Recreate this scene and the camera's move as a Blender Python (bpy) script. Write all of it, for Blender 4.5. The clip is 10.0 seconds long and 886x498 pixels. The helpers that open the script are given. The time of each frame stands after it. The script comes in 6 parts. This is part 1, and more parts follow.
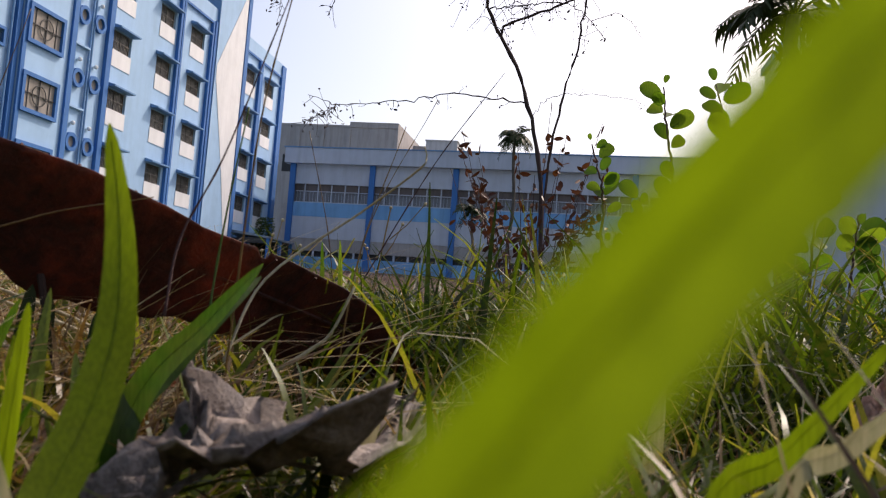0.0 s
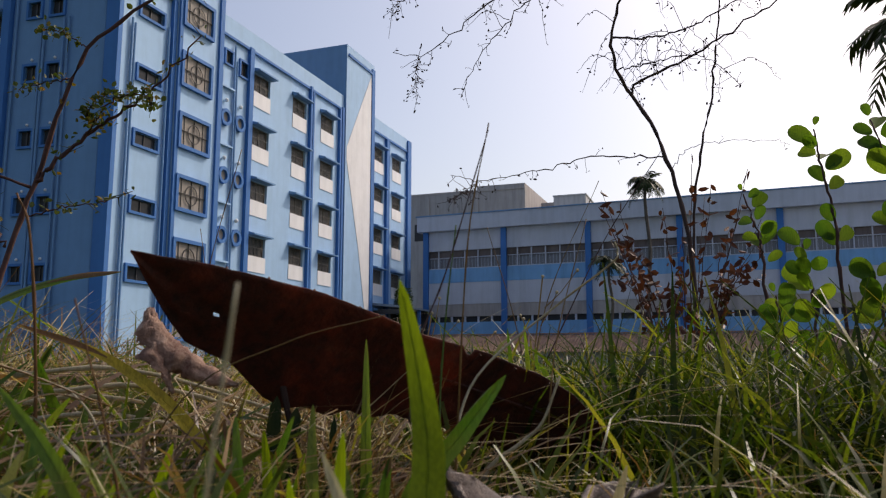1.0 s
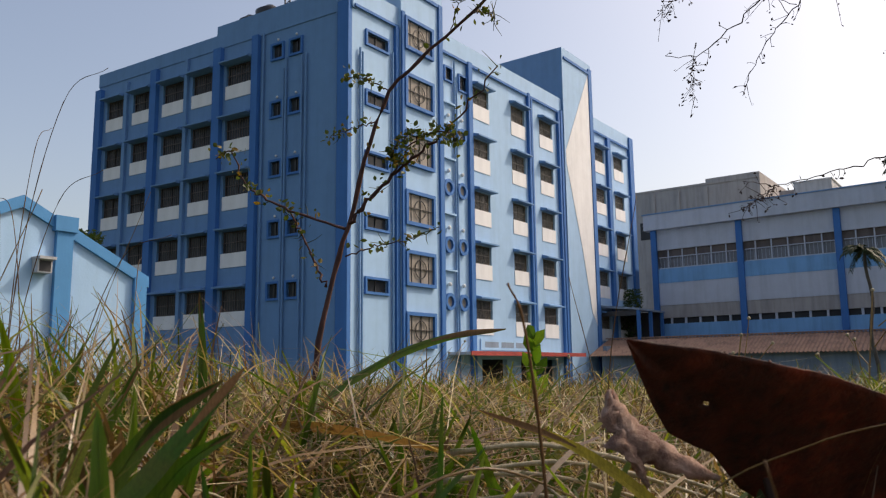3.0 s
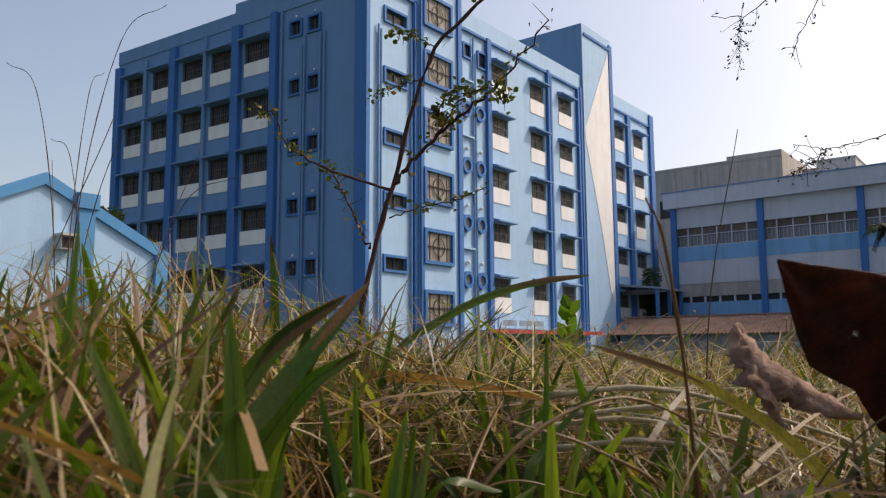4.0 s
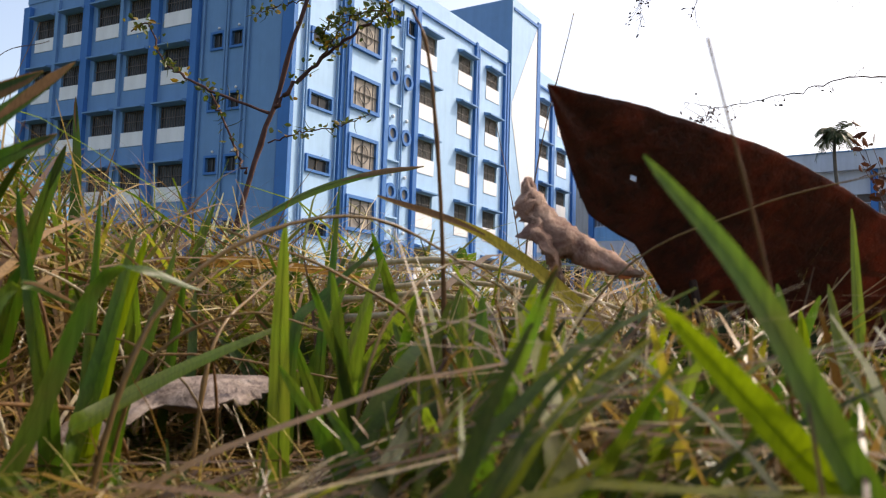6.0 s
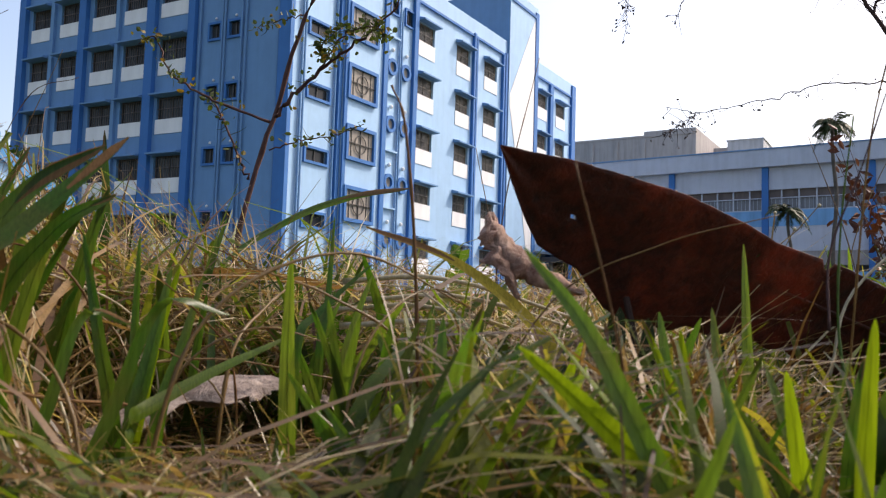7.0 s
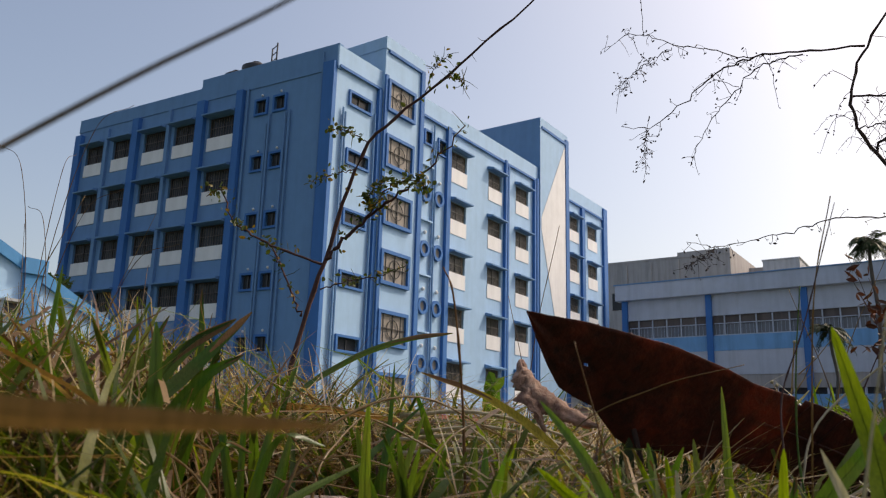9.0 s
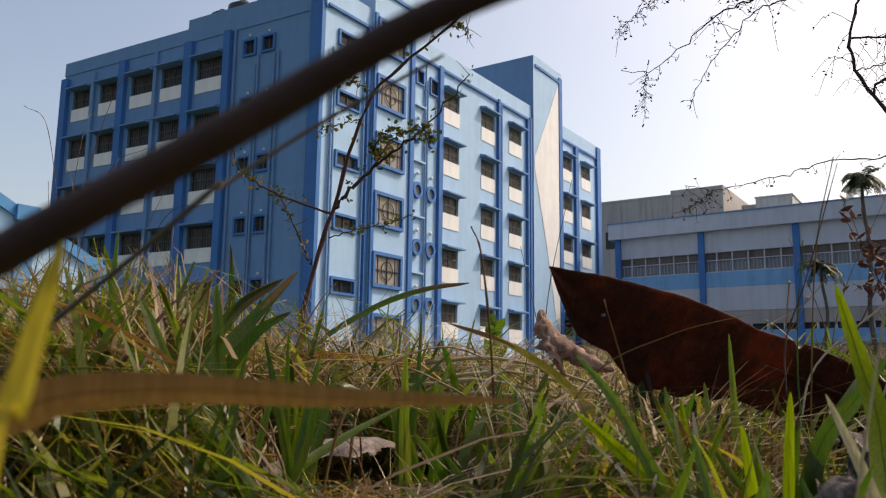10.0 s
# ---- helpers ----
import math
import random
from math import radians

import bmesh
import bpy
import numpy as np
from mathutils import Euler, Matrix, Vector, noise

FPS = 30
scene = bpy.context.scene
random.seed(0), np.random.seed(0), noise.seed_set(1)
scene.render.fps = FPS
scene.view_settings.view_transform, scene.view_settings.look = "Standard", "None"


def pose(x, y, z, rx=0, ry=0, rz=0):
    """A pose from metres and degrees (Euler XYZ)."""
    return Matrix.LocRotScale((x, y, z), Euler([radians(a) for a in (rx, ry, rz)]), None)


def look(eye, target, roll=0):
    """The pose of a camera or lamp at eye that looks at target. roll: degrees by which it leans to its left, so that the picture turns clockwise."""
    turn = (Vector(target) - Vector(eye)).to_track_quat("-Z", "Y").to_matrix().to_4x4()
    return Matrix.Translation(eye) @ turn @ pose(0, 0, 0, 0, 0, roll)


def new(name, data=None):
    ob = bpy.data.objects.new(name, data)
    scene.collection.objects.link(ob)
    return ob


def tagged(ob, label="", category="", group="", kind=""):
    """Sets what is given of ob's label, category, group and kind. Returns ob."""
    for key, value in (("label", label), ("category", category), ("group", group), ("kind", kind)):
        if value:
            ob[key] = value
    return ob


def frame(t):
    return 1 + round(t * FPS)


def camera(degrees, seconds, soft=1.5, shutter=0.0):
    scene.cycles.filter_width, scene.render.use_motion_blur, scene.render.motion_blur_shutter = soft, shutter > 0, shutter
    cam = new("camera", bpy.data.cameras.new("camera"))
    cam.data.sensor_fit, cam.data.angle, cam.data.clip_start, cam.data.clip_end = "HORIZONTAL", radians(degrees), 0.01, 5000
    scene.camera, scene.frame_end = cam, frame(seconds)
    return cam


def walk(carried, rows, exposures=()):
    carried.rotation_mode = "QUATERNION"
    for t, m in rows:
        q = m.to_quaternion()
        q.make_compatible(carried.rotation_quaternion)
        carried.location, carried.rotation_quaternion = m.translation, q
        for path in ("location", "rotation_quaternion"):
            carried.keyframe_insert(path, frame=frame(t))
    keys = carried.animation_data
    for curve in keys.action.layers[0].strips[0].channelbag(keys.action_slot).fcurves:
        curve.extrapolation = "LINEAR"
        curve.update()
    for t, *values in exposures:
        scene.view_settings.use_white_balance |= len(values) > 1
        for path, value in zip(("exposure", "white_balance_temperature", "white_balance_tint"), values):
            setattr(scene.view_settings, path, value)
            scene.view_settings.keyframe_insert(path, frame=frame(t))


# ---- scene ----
cam = camera(58.56, 10.0, soft=1.1)
PATH = [
    (0.0, pose(0.0818, 0.0477, 0.0644, 94.31, -4.33, 9.70)),
    (0.5, pose(0.0830, 0.0326, 0.0726, 96.45, -2.22, 13.09)),
    (1.0, pose(0.0643, 0.0169, 0.0749, 98.30, -0.04, 19.97)),
    (1.5, pose(0.0499, 0.0087, 0.0707, 98.95, 0.51, 26.10)),
    (2.0, pose(0.0258, -0.0001, 0.0803, 98.70, 0.37, 30.92)),
    (2.5, pose(0.0001, 0.0000, 0.1001, 98.50, 0.45, 34.31)),
    (3.0, pose(-0.0301, 0.0018, 0.1055, 98.66, 0.67, 36.36)),
    (3.2, pose(-0.0509, -0.0026, 0.1016, 98.32, 0.54, 37.25)),
    (4.3, pose(-0.0707, 0.0037, 0.0839, 96.94, 0.27, 37.47)),
    (4.5, pose(-0.0694, 0.0065, 0.0782, 97.96, -0.12, 36.62)),
    (5.0, pose(-0.0625, 0.0279, 0.0705, 99.43, -0.85, 34.27)),
    (5.5, pose(-0.0577, 0.0431, 0.0620, 98.16, -1.06, 32.87)),
    (6.0, pose(-0.0452, 0.0470, 0.0511, 95.01, -1.82, 31.63)),
    (6.2, pose(-0.0412, 0.0491, 0.0496, 94.03, -1.91, 31.35)),
    (7.3, pose(0.0070, -0.0133, 0.0611, 94.84, -1.58, 31.76)),
    (7.5, pose(0.0171, -0.0202, 0.0611, 97.28, -1.15, 31.90)),
    (8.0, pose(0.0221, -0.0416, 0.0592, 101.40, -1.49, 33.04)),
    (8.5, pose(0.0296, -0.0644, 0.0589, 103.11, -1.76, 33.89)),
    (9.0, pose(0.0302, -0.0656, 0.0611, 103.17, -1.57, 34.01)),
    (9.5, pose(0.0332, -0.0747, 0.0608, 101.32, -1.32, 33.79)),
    (10.0, pose(0.0311, -0.0957, 0.0643, 98.90, -0.76, 33.69)),
]
EXPOSURES = [(0.0, 0.50, 7050, 17), (0.5, 0.21, 7000, 15), (1.5, 0.16, 7100, 15), (2.5, 0.36, 7150, 14), (3.0, 0.37, 7450, 14), (4.5, 0.46, 7400, 14), (5.5, 0.56, 7350, 14), (6.0, 1.04, 7350, 14), (6.2, 1.09, 7350, 14), (7.3, 0.74, 6850, 15), (7.5, 0.53, 6850, 15), (8.0, 0.36, 6850, 15), (8.5, 0.33, 7200, 14), (9.3, 0.34, 7450, 13), (10.0, 0.48, 7600, 13)]
walk(cam, PATH, EXPOSURES)
cam.data.dof.use_dof = True
cam.data.dof.focus_distance = 0.8
cam.data.dof.aperture_fstop = 40.0

# ---- light ----
SUN_WAY = Vector((0.37, 0.58, 0.73)).normalized()
world = bpy.data.worlds.new("world")
scene.world = world
world.use_nodes = True
sky = world.node_tree.nodes.new("ShaderNodeTexSky")
sky.sky_type = "NISHITA"
sky.sun_disc = False
sky.sun_elevation = math.asin(SUN_WAY.z)
sky.sun_rotation = math.atan2(SUN_WAY.x, SUN_WAY.y)
sky.air_density, sky.dust_density, sky.ozone_density = 1.0, 3.9, 0.8
background = world.node_tree.nodes["Background"]
background.inputs[1].default_value = 0.15
world.node_tree.links.new(sky.outputs[0], background.inputs[0])
sun = new("sun", bpy.data.lights.new("sun", "SUN"))
sun.data.energy, sun.data.angle, sun.data.color = 1.95, radians(0.8), (1.0, 0.95, 0.87)
sun.matrix_world = look(SUN_WAY * 60, (0, 0, 0))


# ---- materials ----
def nodes_of(name):
    m = bpy.data.materials.new(name)
    m.use_nodes = True
    t = m.node_tree
    return m, t, t.nodes["Principled BSDF"], t.nodes["Material Output"]


def link(t, a, b):
    t.links.new(a, b)


def ramp(t, fac, stops):
    r = t.nodes.new("ShaderNodeValToRGB")
    while len(r.color_ramp.elements) < len(stops):
        r.color_ramp.elements.new(0.5)
    for e, (p, c) in zip(r.color_ramp.elements, stops):
        e.position, e.color = p, (*c, 1)
    link(t, fac, r.inputs[0])
    return r.outputs[0]


def noise_tex(t, scale, detail=4.0, rough=0.6, stretch=None):
    n = t.nodes.new("ShaderNodeTexNoise")
    n.inputs["Scale"].default_value, n.inputs["Detail"].default_value, n.inputs["Roughness"].default_value = scale, detail, rough
    co = t.nodes.new("ShaderNodeTexCoord")
    src = co.outputs["Object"]
    if stretch:
        mp = t.nodes.new("ShaderNodeMapping")
        mp.inputs["Scale"].default_value = stretch
        link(t, src, mp.inputs[0])
        src = mp.outputs[0]
    link(t, src, n.inputs[0])
    return n.outputs[0]


def mixed(t, fac, a, b, mode="MIX"):
    m = t.nodes.new("ShaderNodeMix")
    m.data_type, m.blend_type = "RGBA", mode
    if isinstance(fac, float):
        m.inputs[0].default_value = fac
    else:
        link(t, fac, m.inputs[0])
    for i, c in ((6, a), (7, b)):
        if isinstance(c, tuple):
            m.inputs[i].default_value = (*c, 1)
        else:
            link(t, c, m.inputs[i])
    return m.outputs[2]


def bump(t, bsdf, h, strength, dist):
    b = t.nodes.new("ShaderNodeBump")
    b.inputs["Strength"].default_value, b.inputs["Distance"].default_value = strength, dist
    link(t, h, b.inputs["Height"])
    link(t, b.outputs[0], bsdf.inputs["Normal"])


def paint(name, col, rough=0.75, dirt=0.35, streak=True):
    """Weathered wall paint: fine mottling and rain streaks."""
    m, t, b, _ = nodes_of(name)
    fine = noise_tex(t, 1.3, 6)
    long = noise_tex(t, 1.0, 5, 0.65, (1.6, 1.6, 0.16) if streak else (1, 1, 1))
    dark = tuple(c * (1 - dirt) for c in col)
    c1 = ramp(t, long, [(0.32, dark), (0.56, col)])
    c2 = mixed(t, 0.22, c1, ramp(t, fine, [(0.3, tuple(c * 0.72 for c in col)), (0.7, tuple(min(1, c * 1.12) for c in col))]))
    link(t, c2, b.inputs[0])
    b.inputs["Roughness"].default_value = rough
    bump(t, b, noise_tex(t, 14, 4), 0.25, 0.02)
    return m


def leafy(name, stops, trans=0.45, rough=0.5, vein=220.0, per="island", spots=0.25, gloss=0.2):
    """Thin leaf: diffuse, light shining through, slight gloss; colour varies from leaf to leaf."""
    m, t, b, out = nodes_of(name)
    if per == "island":
        rnd = t.nodes.new("ShaderNodeNewGeometry").outputs["Random Per Island"]
    else:
        rnd = t.nodes.new("ShaderNodeObjectInfo").outputs["Random"]
    base = ramp(t, rnd, stops)
    spot = noise_tex(t, vein, 5)
    col = mixed(t, ramp(t, spot, [(0.4, (0, 0, 0)), (0.75, (spots, spots, spots))]), base, (0.16, 0.10, 0.035))
    lines = noise_tex(t, 1500, 2, 0.5, (1.0, 1.0, 0.04))
    col = mixed(t, ramp(t, lines, [(0.38, (0, 0, 0)), (0.62, (0.55, 0.55, 0.55))]), col, mixed(t, 1.0, col, (0.52, 0.56, 0.45), "MULTIPLY"))
    link(t, col, b.inputs[0])
    b.inputs["Roughness"].default_value = rough
    b.inputs["Specular IOR Level"].default_value = gloss
    tr = t.nodes.new("ShaderNodeBsdfTranslucent")
    bright = mixed(t, 1.0, col, (1.0, 1.0, 0.55), "MULTIPLY")
    gain = t.nodes.new("ShaderNodeMix")
    gain.data_type, gain.blend_type = "RGBA", "ADD"
    gain.inputs[0].default_value = 0.35
    link(t, bright, gain.inputs[6])
    link(t, bright, gain.inputs[7])
    link(t, gain.outputs[2], tr.inputs[0])
    mx = t.nodes.new("ShaderNodeMixShader")
    mx.inputs[0].default_value = trans
    link(t, b.outputs[0], mx.inputs[1])
    link(t, tr.outputs[0], mx.inputs[2])
    link(t, mx.outputs[0], out.inputs[0])
    return m


def bark(name, a, b2, scale=60.0, rough=0.85):
    m, t, b, _ = nodes_of(name)
    link(t, ramp(t, noise_tex(t, scale, 6), [(0.3, a), (0.7, b2)]), b.inputs[0])
    b.inputs["Roughness"].default_value = rough
    bump(t, b, noise_tex(t, scale * 2, 5), 0.5, 0.002)
    return m


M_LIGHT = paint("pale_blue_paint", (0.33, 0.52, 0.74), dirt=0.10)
# Shaded facade's pale blue darkened into the paint; plain mid blue on hoods, pipes.
M_MID_SHADE = paint("mid_blue_shade_paint", (0.115, 0.255, 0.47), dirt=0.12)
M_DEEP = paint("deep_blue_paint", (0.028, 0.15, 0.42), dirt=0.12)
M_WHITE = paint("white_paint", (0.76, 0.76, 0.77), dirt=0.12)
M_LAV = paint("greyish_white_paint", (0.48, 0.52, 0.61), dirt=0.16)
M_HALLBLUE = paint("hall_blue_paint", (0.16, 0.38, 0.66), dirt=0.25)
M_HUT = paint("hut_blue_trim", (0.055, 0.25, 0.52), dirt=0.15)
M_CONC = paint("bare_concrete", (0.38, 0.355, 0.35), dirt=0.36, rough=0.9)
M_CONC2 = paint("pale_concrete", (0.46, 0.47, 0.50), dirt=0.35, rough=0.9)
# Near-black puts the shade inside rooms, recesses and openings into the colour.
M_INSIDE_SHADE = paint("inside_shade_paint", (0.035, 0.035, 0.04), dirt=0.3)
M_PANE = paint("dusty_pane", (0.17, 0.18, 0.21), rough=0.35, dirt=0.4)
M_SHUT = paint("brown_grey_louvre", (0.13, 0.105, 0.10), dirt=0.5)
M_TAN = paint("tan_board", (0.30, 0.265, 0.23), dirt=0.4)
M_PLASTIC = paint("black_tank_plastic", (0.02, 0.02, 0.022), rough=0.45, dirt=0.2)
M_TIN = paint("rusty_tin", (0.34, 0.20, 0.14), rough=0.7, dirt=0.55)
M_BLOCK = paint("grey_blue_block_wall", (0.22, 0.28, 0.36), dirt=0.4)
M_RED = paint("red_paint", (0.42, 0.06, 0.05), dirt=0.3)
M_IRON = paint("dark_iron", (0.03, 0.028, 0.03), rough=0.5, dirt=0.3)


def glass(name):
    m, t, b, _ = nodes_of(name)
    link(t, ramp(t, noise_tex(t, 0.8, 3), [(0.3, (0.02, 0.022, 0.026)), (0.7, (0.06, 0.065, 0.07))]), b.inputs[0])
    b.inputs["Roughness"].default_value = 0.18
    b.inputs["Specular IOR Level"].default_value = 0.12
    return m


M_GLASS = glass("dark_window_glass")

G_GREEN = leafy("green_grass", [(0.0, (0.014, 0.034, 0.003)), (0.4, (0.045, 0.078, 0.005)), (0.75, (0.105, 0.15, 0.009)), (1.0, (0.26, 0.22, 0.035))], 0.58, rough=0.36, gloss=0.3)
G_FRESH = leafy("fresh_broad_grass", [(0.0, (0.042, 0.088, 0.007)), (0.6, (0.095, 0.145, 0.012)), (1.0, (0.21, 0.215, 0.03))], 0.66, vein=150, rough=0.36, gloss=0.35)
G_RISE = leafy("rise_grass", [(0.0, (0.007, 0.022, 0.003)), (0.55, (0.026, 0.056, 0.004)), (0.85, (0.075, 0.125, 0.009)), (1.0, (0.19, 0.18, 0.03))], 0.5, rough=0.36, gloss=0.18)
G_STRAW = leafy("straw_grass", [(0.0, (0.10, 0.05, 0.02)), (0.35, (0.24, 0.15, 0.06)), (0.7, (0.42, 0.30, 0.145)), (1.0, (0.74, 0.62, 0.42))], 0.42, rough=0.36, spots=0.35, gloss=0.5)
G_DEAD = leafy("brown_dead_grass", [(0.0, (0.06, 0.026, 0.012)), (0.6, (0.16, 0.085, 0.034)), (1.0, (0.32, 0.20, 0.09))], 0.35, spots=0.5, rough=0.4, gloss=0.45)
G_BLADE = leafy("broad_grass_blade", [(0.0, (0.030, 0.088, 0.007)), (0.6, (0.068, 0.15, 0.012)), (1.0, (0.16, 0.23, 0.024))], 0.6, vein=70, per="object", rough=0.34, gloss=0.5, spots=0.4)
# Near-black green carries the shade under the brown leaf in its colour.
G_SHADE = leafy("shade_dark_grass_stem", [(0.0, (0.012, 0.030, 0.006)), (1.0, (0.022, 0.045, 0.008))], 0.2, vein=120, per="object", spots=0.3)
G_LIME = leafy("lime_grass_blade", [(0.0, (0.135, 0.205, 0.006)), (1.0, (0.18, 0.25, 0.009))], 0.66, vein=150, per="object", spots=0.12)
G_YELL = leafy("yellowing_blade", [(0.0, (0.46, 0.36, 0.05)), (1.0, (0.55, 0.43, 0.07))], 0.6, vein=150, per="object", spots=0.4)
G_RUST = leafy("rust_brown_blade", [(0.0, (0.15, 0.07, 0.028)), (1.0, (0.23, 0.125, 0.055))], 0.35, vein=120, per="object", spots=0.5)
G_PALE = leafy("pale_dry_blade", [(0.0, (0.42, 0.36, 0.26)), (1.0, (0.5, 0.45, 0.35))], 0.3, vein=150, per="object", spots=0.3)
L_BUSH = leafy("bush_leaf", [(0.0, (0.04, 0.10, 0.010)), (0.5, (0.075, 0.16, 0.013)), (1.0, (0.17, 0.25, 0.02))], 0.55, vein=90, per="object", spots=0.15)
L_SHRUB = leafy("shrub_leaf", [(0.0, (0.03, 0.055, 0.012)), (0.75, (0.07, 0.10, 0.02)), (1.0, (0.26, 0.14, 0.02))], 0.4, vein=120)
L_RED = leafy("withered_red_leaf", [(0.0, (0.05, 0.014, 0.011)), (0.7, (0.11, 0.030, 0.019)), (1.0, (0.20, 0.065, 0.03))], 0.12, vein=120, per="object", spots=0.25)
L_PALM = leafy("palm_frond", [(0.0, (0.012, 0.034, 0.010)), (1.0, (0.026, 0.052, 0.013))], 0.04, vein=3)
L_PALMDRY = leafy("dead_palm_frond", [(0.0, (0.025, 0.028, 0.016)), (1.0, (0.055, 0.05, 0.028))], 0.06, vein=3)
L_TREE = leafy("tree_leaf", [(0.0, (0.025, 0.06, 0.015)), (1.0, (0.06, 0.10, 0.025))], 0.3, vein=3)
W_TWIG = bark("dark_twig_bark", (0.030, 0.018, 0.018), (0.075, 0.045, 0.04))
W_RED = bark("reddish_stem_bark", (0.035, 0.014, 0.013), (0.085, 0.036, 0.03))
W_PALM = bark("palm_trunk_bark", (0.05, 0.042, 0.035), (0.12, 0.10, 0.08), 4.0)


def dead_leaf_material(name, stops, scale, trans, streak=(1, 1, 1), glow=(1.0, 0.42, 0.25), fine_mix=0.45):
    m, t, b, out = nodes_of(name)
    big = noise_tex(t, scale, 7, 0.65, streak)
    col = ramp(t, big, stops)
    fine = noise_tex(t, scale * 9, 5, 0.7)
    col = mixed(t, fine_mix, col, ramp(t, fine, [(0.35, stops[0][1]), (0.7, stops[-1][1])]))
    link(t, col, b.inputs[0])
    b.inputs["Roughness"].default_value = 0.55
    bump(t, b, fine, 0.9, 0.002)
    tr = t.nodes.new("ShaderNodeBsdfTranslucent")
    link(t, mixed(t, 1.0, col, glow, "MULTIPLY"), tr.inputs[0])
    mx = t.nodes.new("ShaderNodeMixShader")
    mx.inputs[0].default_value = trans
    link(t, b.outputs[0], mx.inputs[1])
    link(t, tr.outputs[0], mx.inputs[2])
    link(t, mx.outputs[0], out.inputs[0])
    return m


M_BROWN = dead_leaf_material("red_brown_dry_leaf", [(0.38, (0.032, 0.012, 0.010)), (0.52, (0.075, 0.022, 0.014)), (0.63, (0.27, 0.07, 0.033))], 21, 0.42, (1.0, 1.0, 0.4), fine_mix=0.28)
M_PINK = dead_leaf_material("pale_pinkish_dry_leaf", [(0.36, (0.26, 0.12, 0.08)), (0.5, (0.62, 0.39, 0.28)), (0.64, (0.9, 0.68, 0.55))], 70, 0.45, glow=(1.0, 0.82, 0.7), fine_mix=0.3)
M_GREY = dead_leaf_material("grey_brown_dry_leaf", [(0.34, (0.06, 0.038, 0.03)), (0.5, (0.21, 0.15, 0.12)), (0.66, (0.48, 0.39, 0.335))], 55, 0.06, glow=(1.0, 0.7, 0.5))
W_DARK = bark("dark_brown_wood", (0.020, 0.008, 0.006), (0.045, 0.019, 0.013))


def soil():
    m, t, b, _ = nodes_of("grassy_soil")
    near = ramp(t, noise_tex(t, 40, 8, 0.7), [(0.3, (0.03, 0.025, 0.012)), (0.5, (0.05, 0.045, 0.018)), (0.7, (0.09, 0.075, 0.035))])
    far = ramp(t, noise_tex(t, 0.7, 8, 0.7), [(0.35, (0.05, 0.085, 0.02)), (0.6, (0.10, 0.12, 0.035))])
    link(t, mixed(t, 0.5, near, far), b.inputs[0])
    b.inputs["Roughness"].default_value = 0.95
    bump(t, b, noise_tex(t, 60, 8), 0.8, 0.01)
    return m


M_SOIL = soil()


# ---- mesh helpers ----
def mesh_of(name, bm, mat, smooth=False):
    me = bpy.data.meshes.new(name)
    bm.to_mesh(me)
    bm.free()
    me.materials.append(mat)
    if smooth:
        me.shade_smooth()
    return me


def part(name, data, mat, parent, label="", m=None, smooth=False):
    """One mesh under a thing or a part; data is a bmesh or a ready mesh."""
    if isinstance(data, bmesh.types.BMesh):
        data = mesh_of(name, data, mat, smooth)
    ob = new(name, data)
    if parent is not None:
        ob.parent = parent
    if m is not None:
        ob.matrix_basis = m
    return tagged(ob, label)


def thing(name, label, category, group="", m=None, kind=""):
    ob = new(name)
    ob.empty_display_size = 0.1
    if m is not None:
        ob.matrix_basis = m
    return tagged(ob, label, category, group, kind)


def add_box(bm, x0, x1, y0, y1, z0, z1):
    v = [bm.verts.new((x, y, z)) for z in (z0, z1) for y in (y0, y1) for x in (x0, x1)]
    for f in ((0, 2, 3, 1), (4, 5, 7, 6), (0, 1, 5, 4), (2, 6, 7, 3), (0, 4, 6, 2), (1, 3, 7, 5)):
        bm.faces.new([v[i] for i in f])


def boxes(*rows):
    bm = bmesh.new()
    for r in rows:
        add_box(bm, *r)
    return bm


def add_tube(bm, pts, radii, sides=6, caps=True):
    pts = [Vector(p) for p in pts]
    rings = []
    for i, p in enumerate(pts):
        d = (pts[min(i + 1, len(pts) - 1)] - pts[max(i - 1, 0)]).normalized()
        a = d.orthogonal().normalized() if abs(d.z) > 0.9 else d.cross(Vector((0, 0, 1))).normalized()
        b = d.cross(a)
        r = radii[i] if isinstance(radii, (list, tuple)) else radii
        rings.append([bm.verts.new(p + (a * math.cos(k * math.tau / sides) + b * math.sin(k * math.tau / sides)) * r) for k in range(sides)])
    for r0, r1 in zip(rings, rings[1:]):
        for k in range(sides):
            bm.faces.new((r0[k], r0[(k + 1) % sides], r1[(k + 1) % sides], r1[k]))
    if caps:
        bm.faces.new(rings[0][::-1])
        bm.faces.new(rings[-1])


def curve_pts(ctrl, n):
    """A smooth line through the control points."""
    c = [Vector(p) for p in ctrl]
    c = [c[0] * 2 - c[1]] + c + [c[-1] * 2 - c[-2]]
    out = []
    for i in range(n + 1):
        u = i / n * (len(c) - 3)
        k = min(int(u), len(c) - 4)
        u -= k
        p0, p1, p2, p3 = c[k:k + 4]
        out.append(0.5 * ((2 * p1) + (p2 - p0) * u + (2 * p0 - 5 * p1 + 4 * p2 - p3) * u * u + (3 * p1 - p0 - 3 * p2 + p3) * u ** 3))
    return out


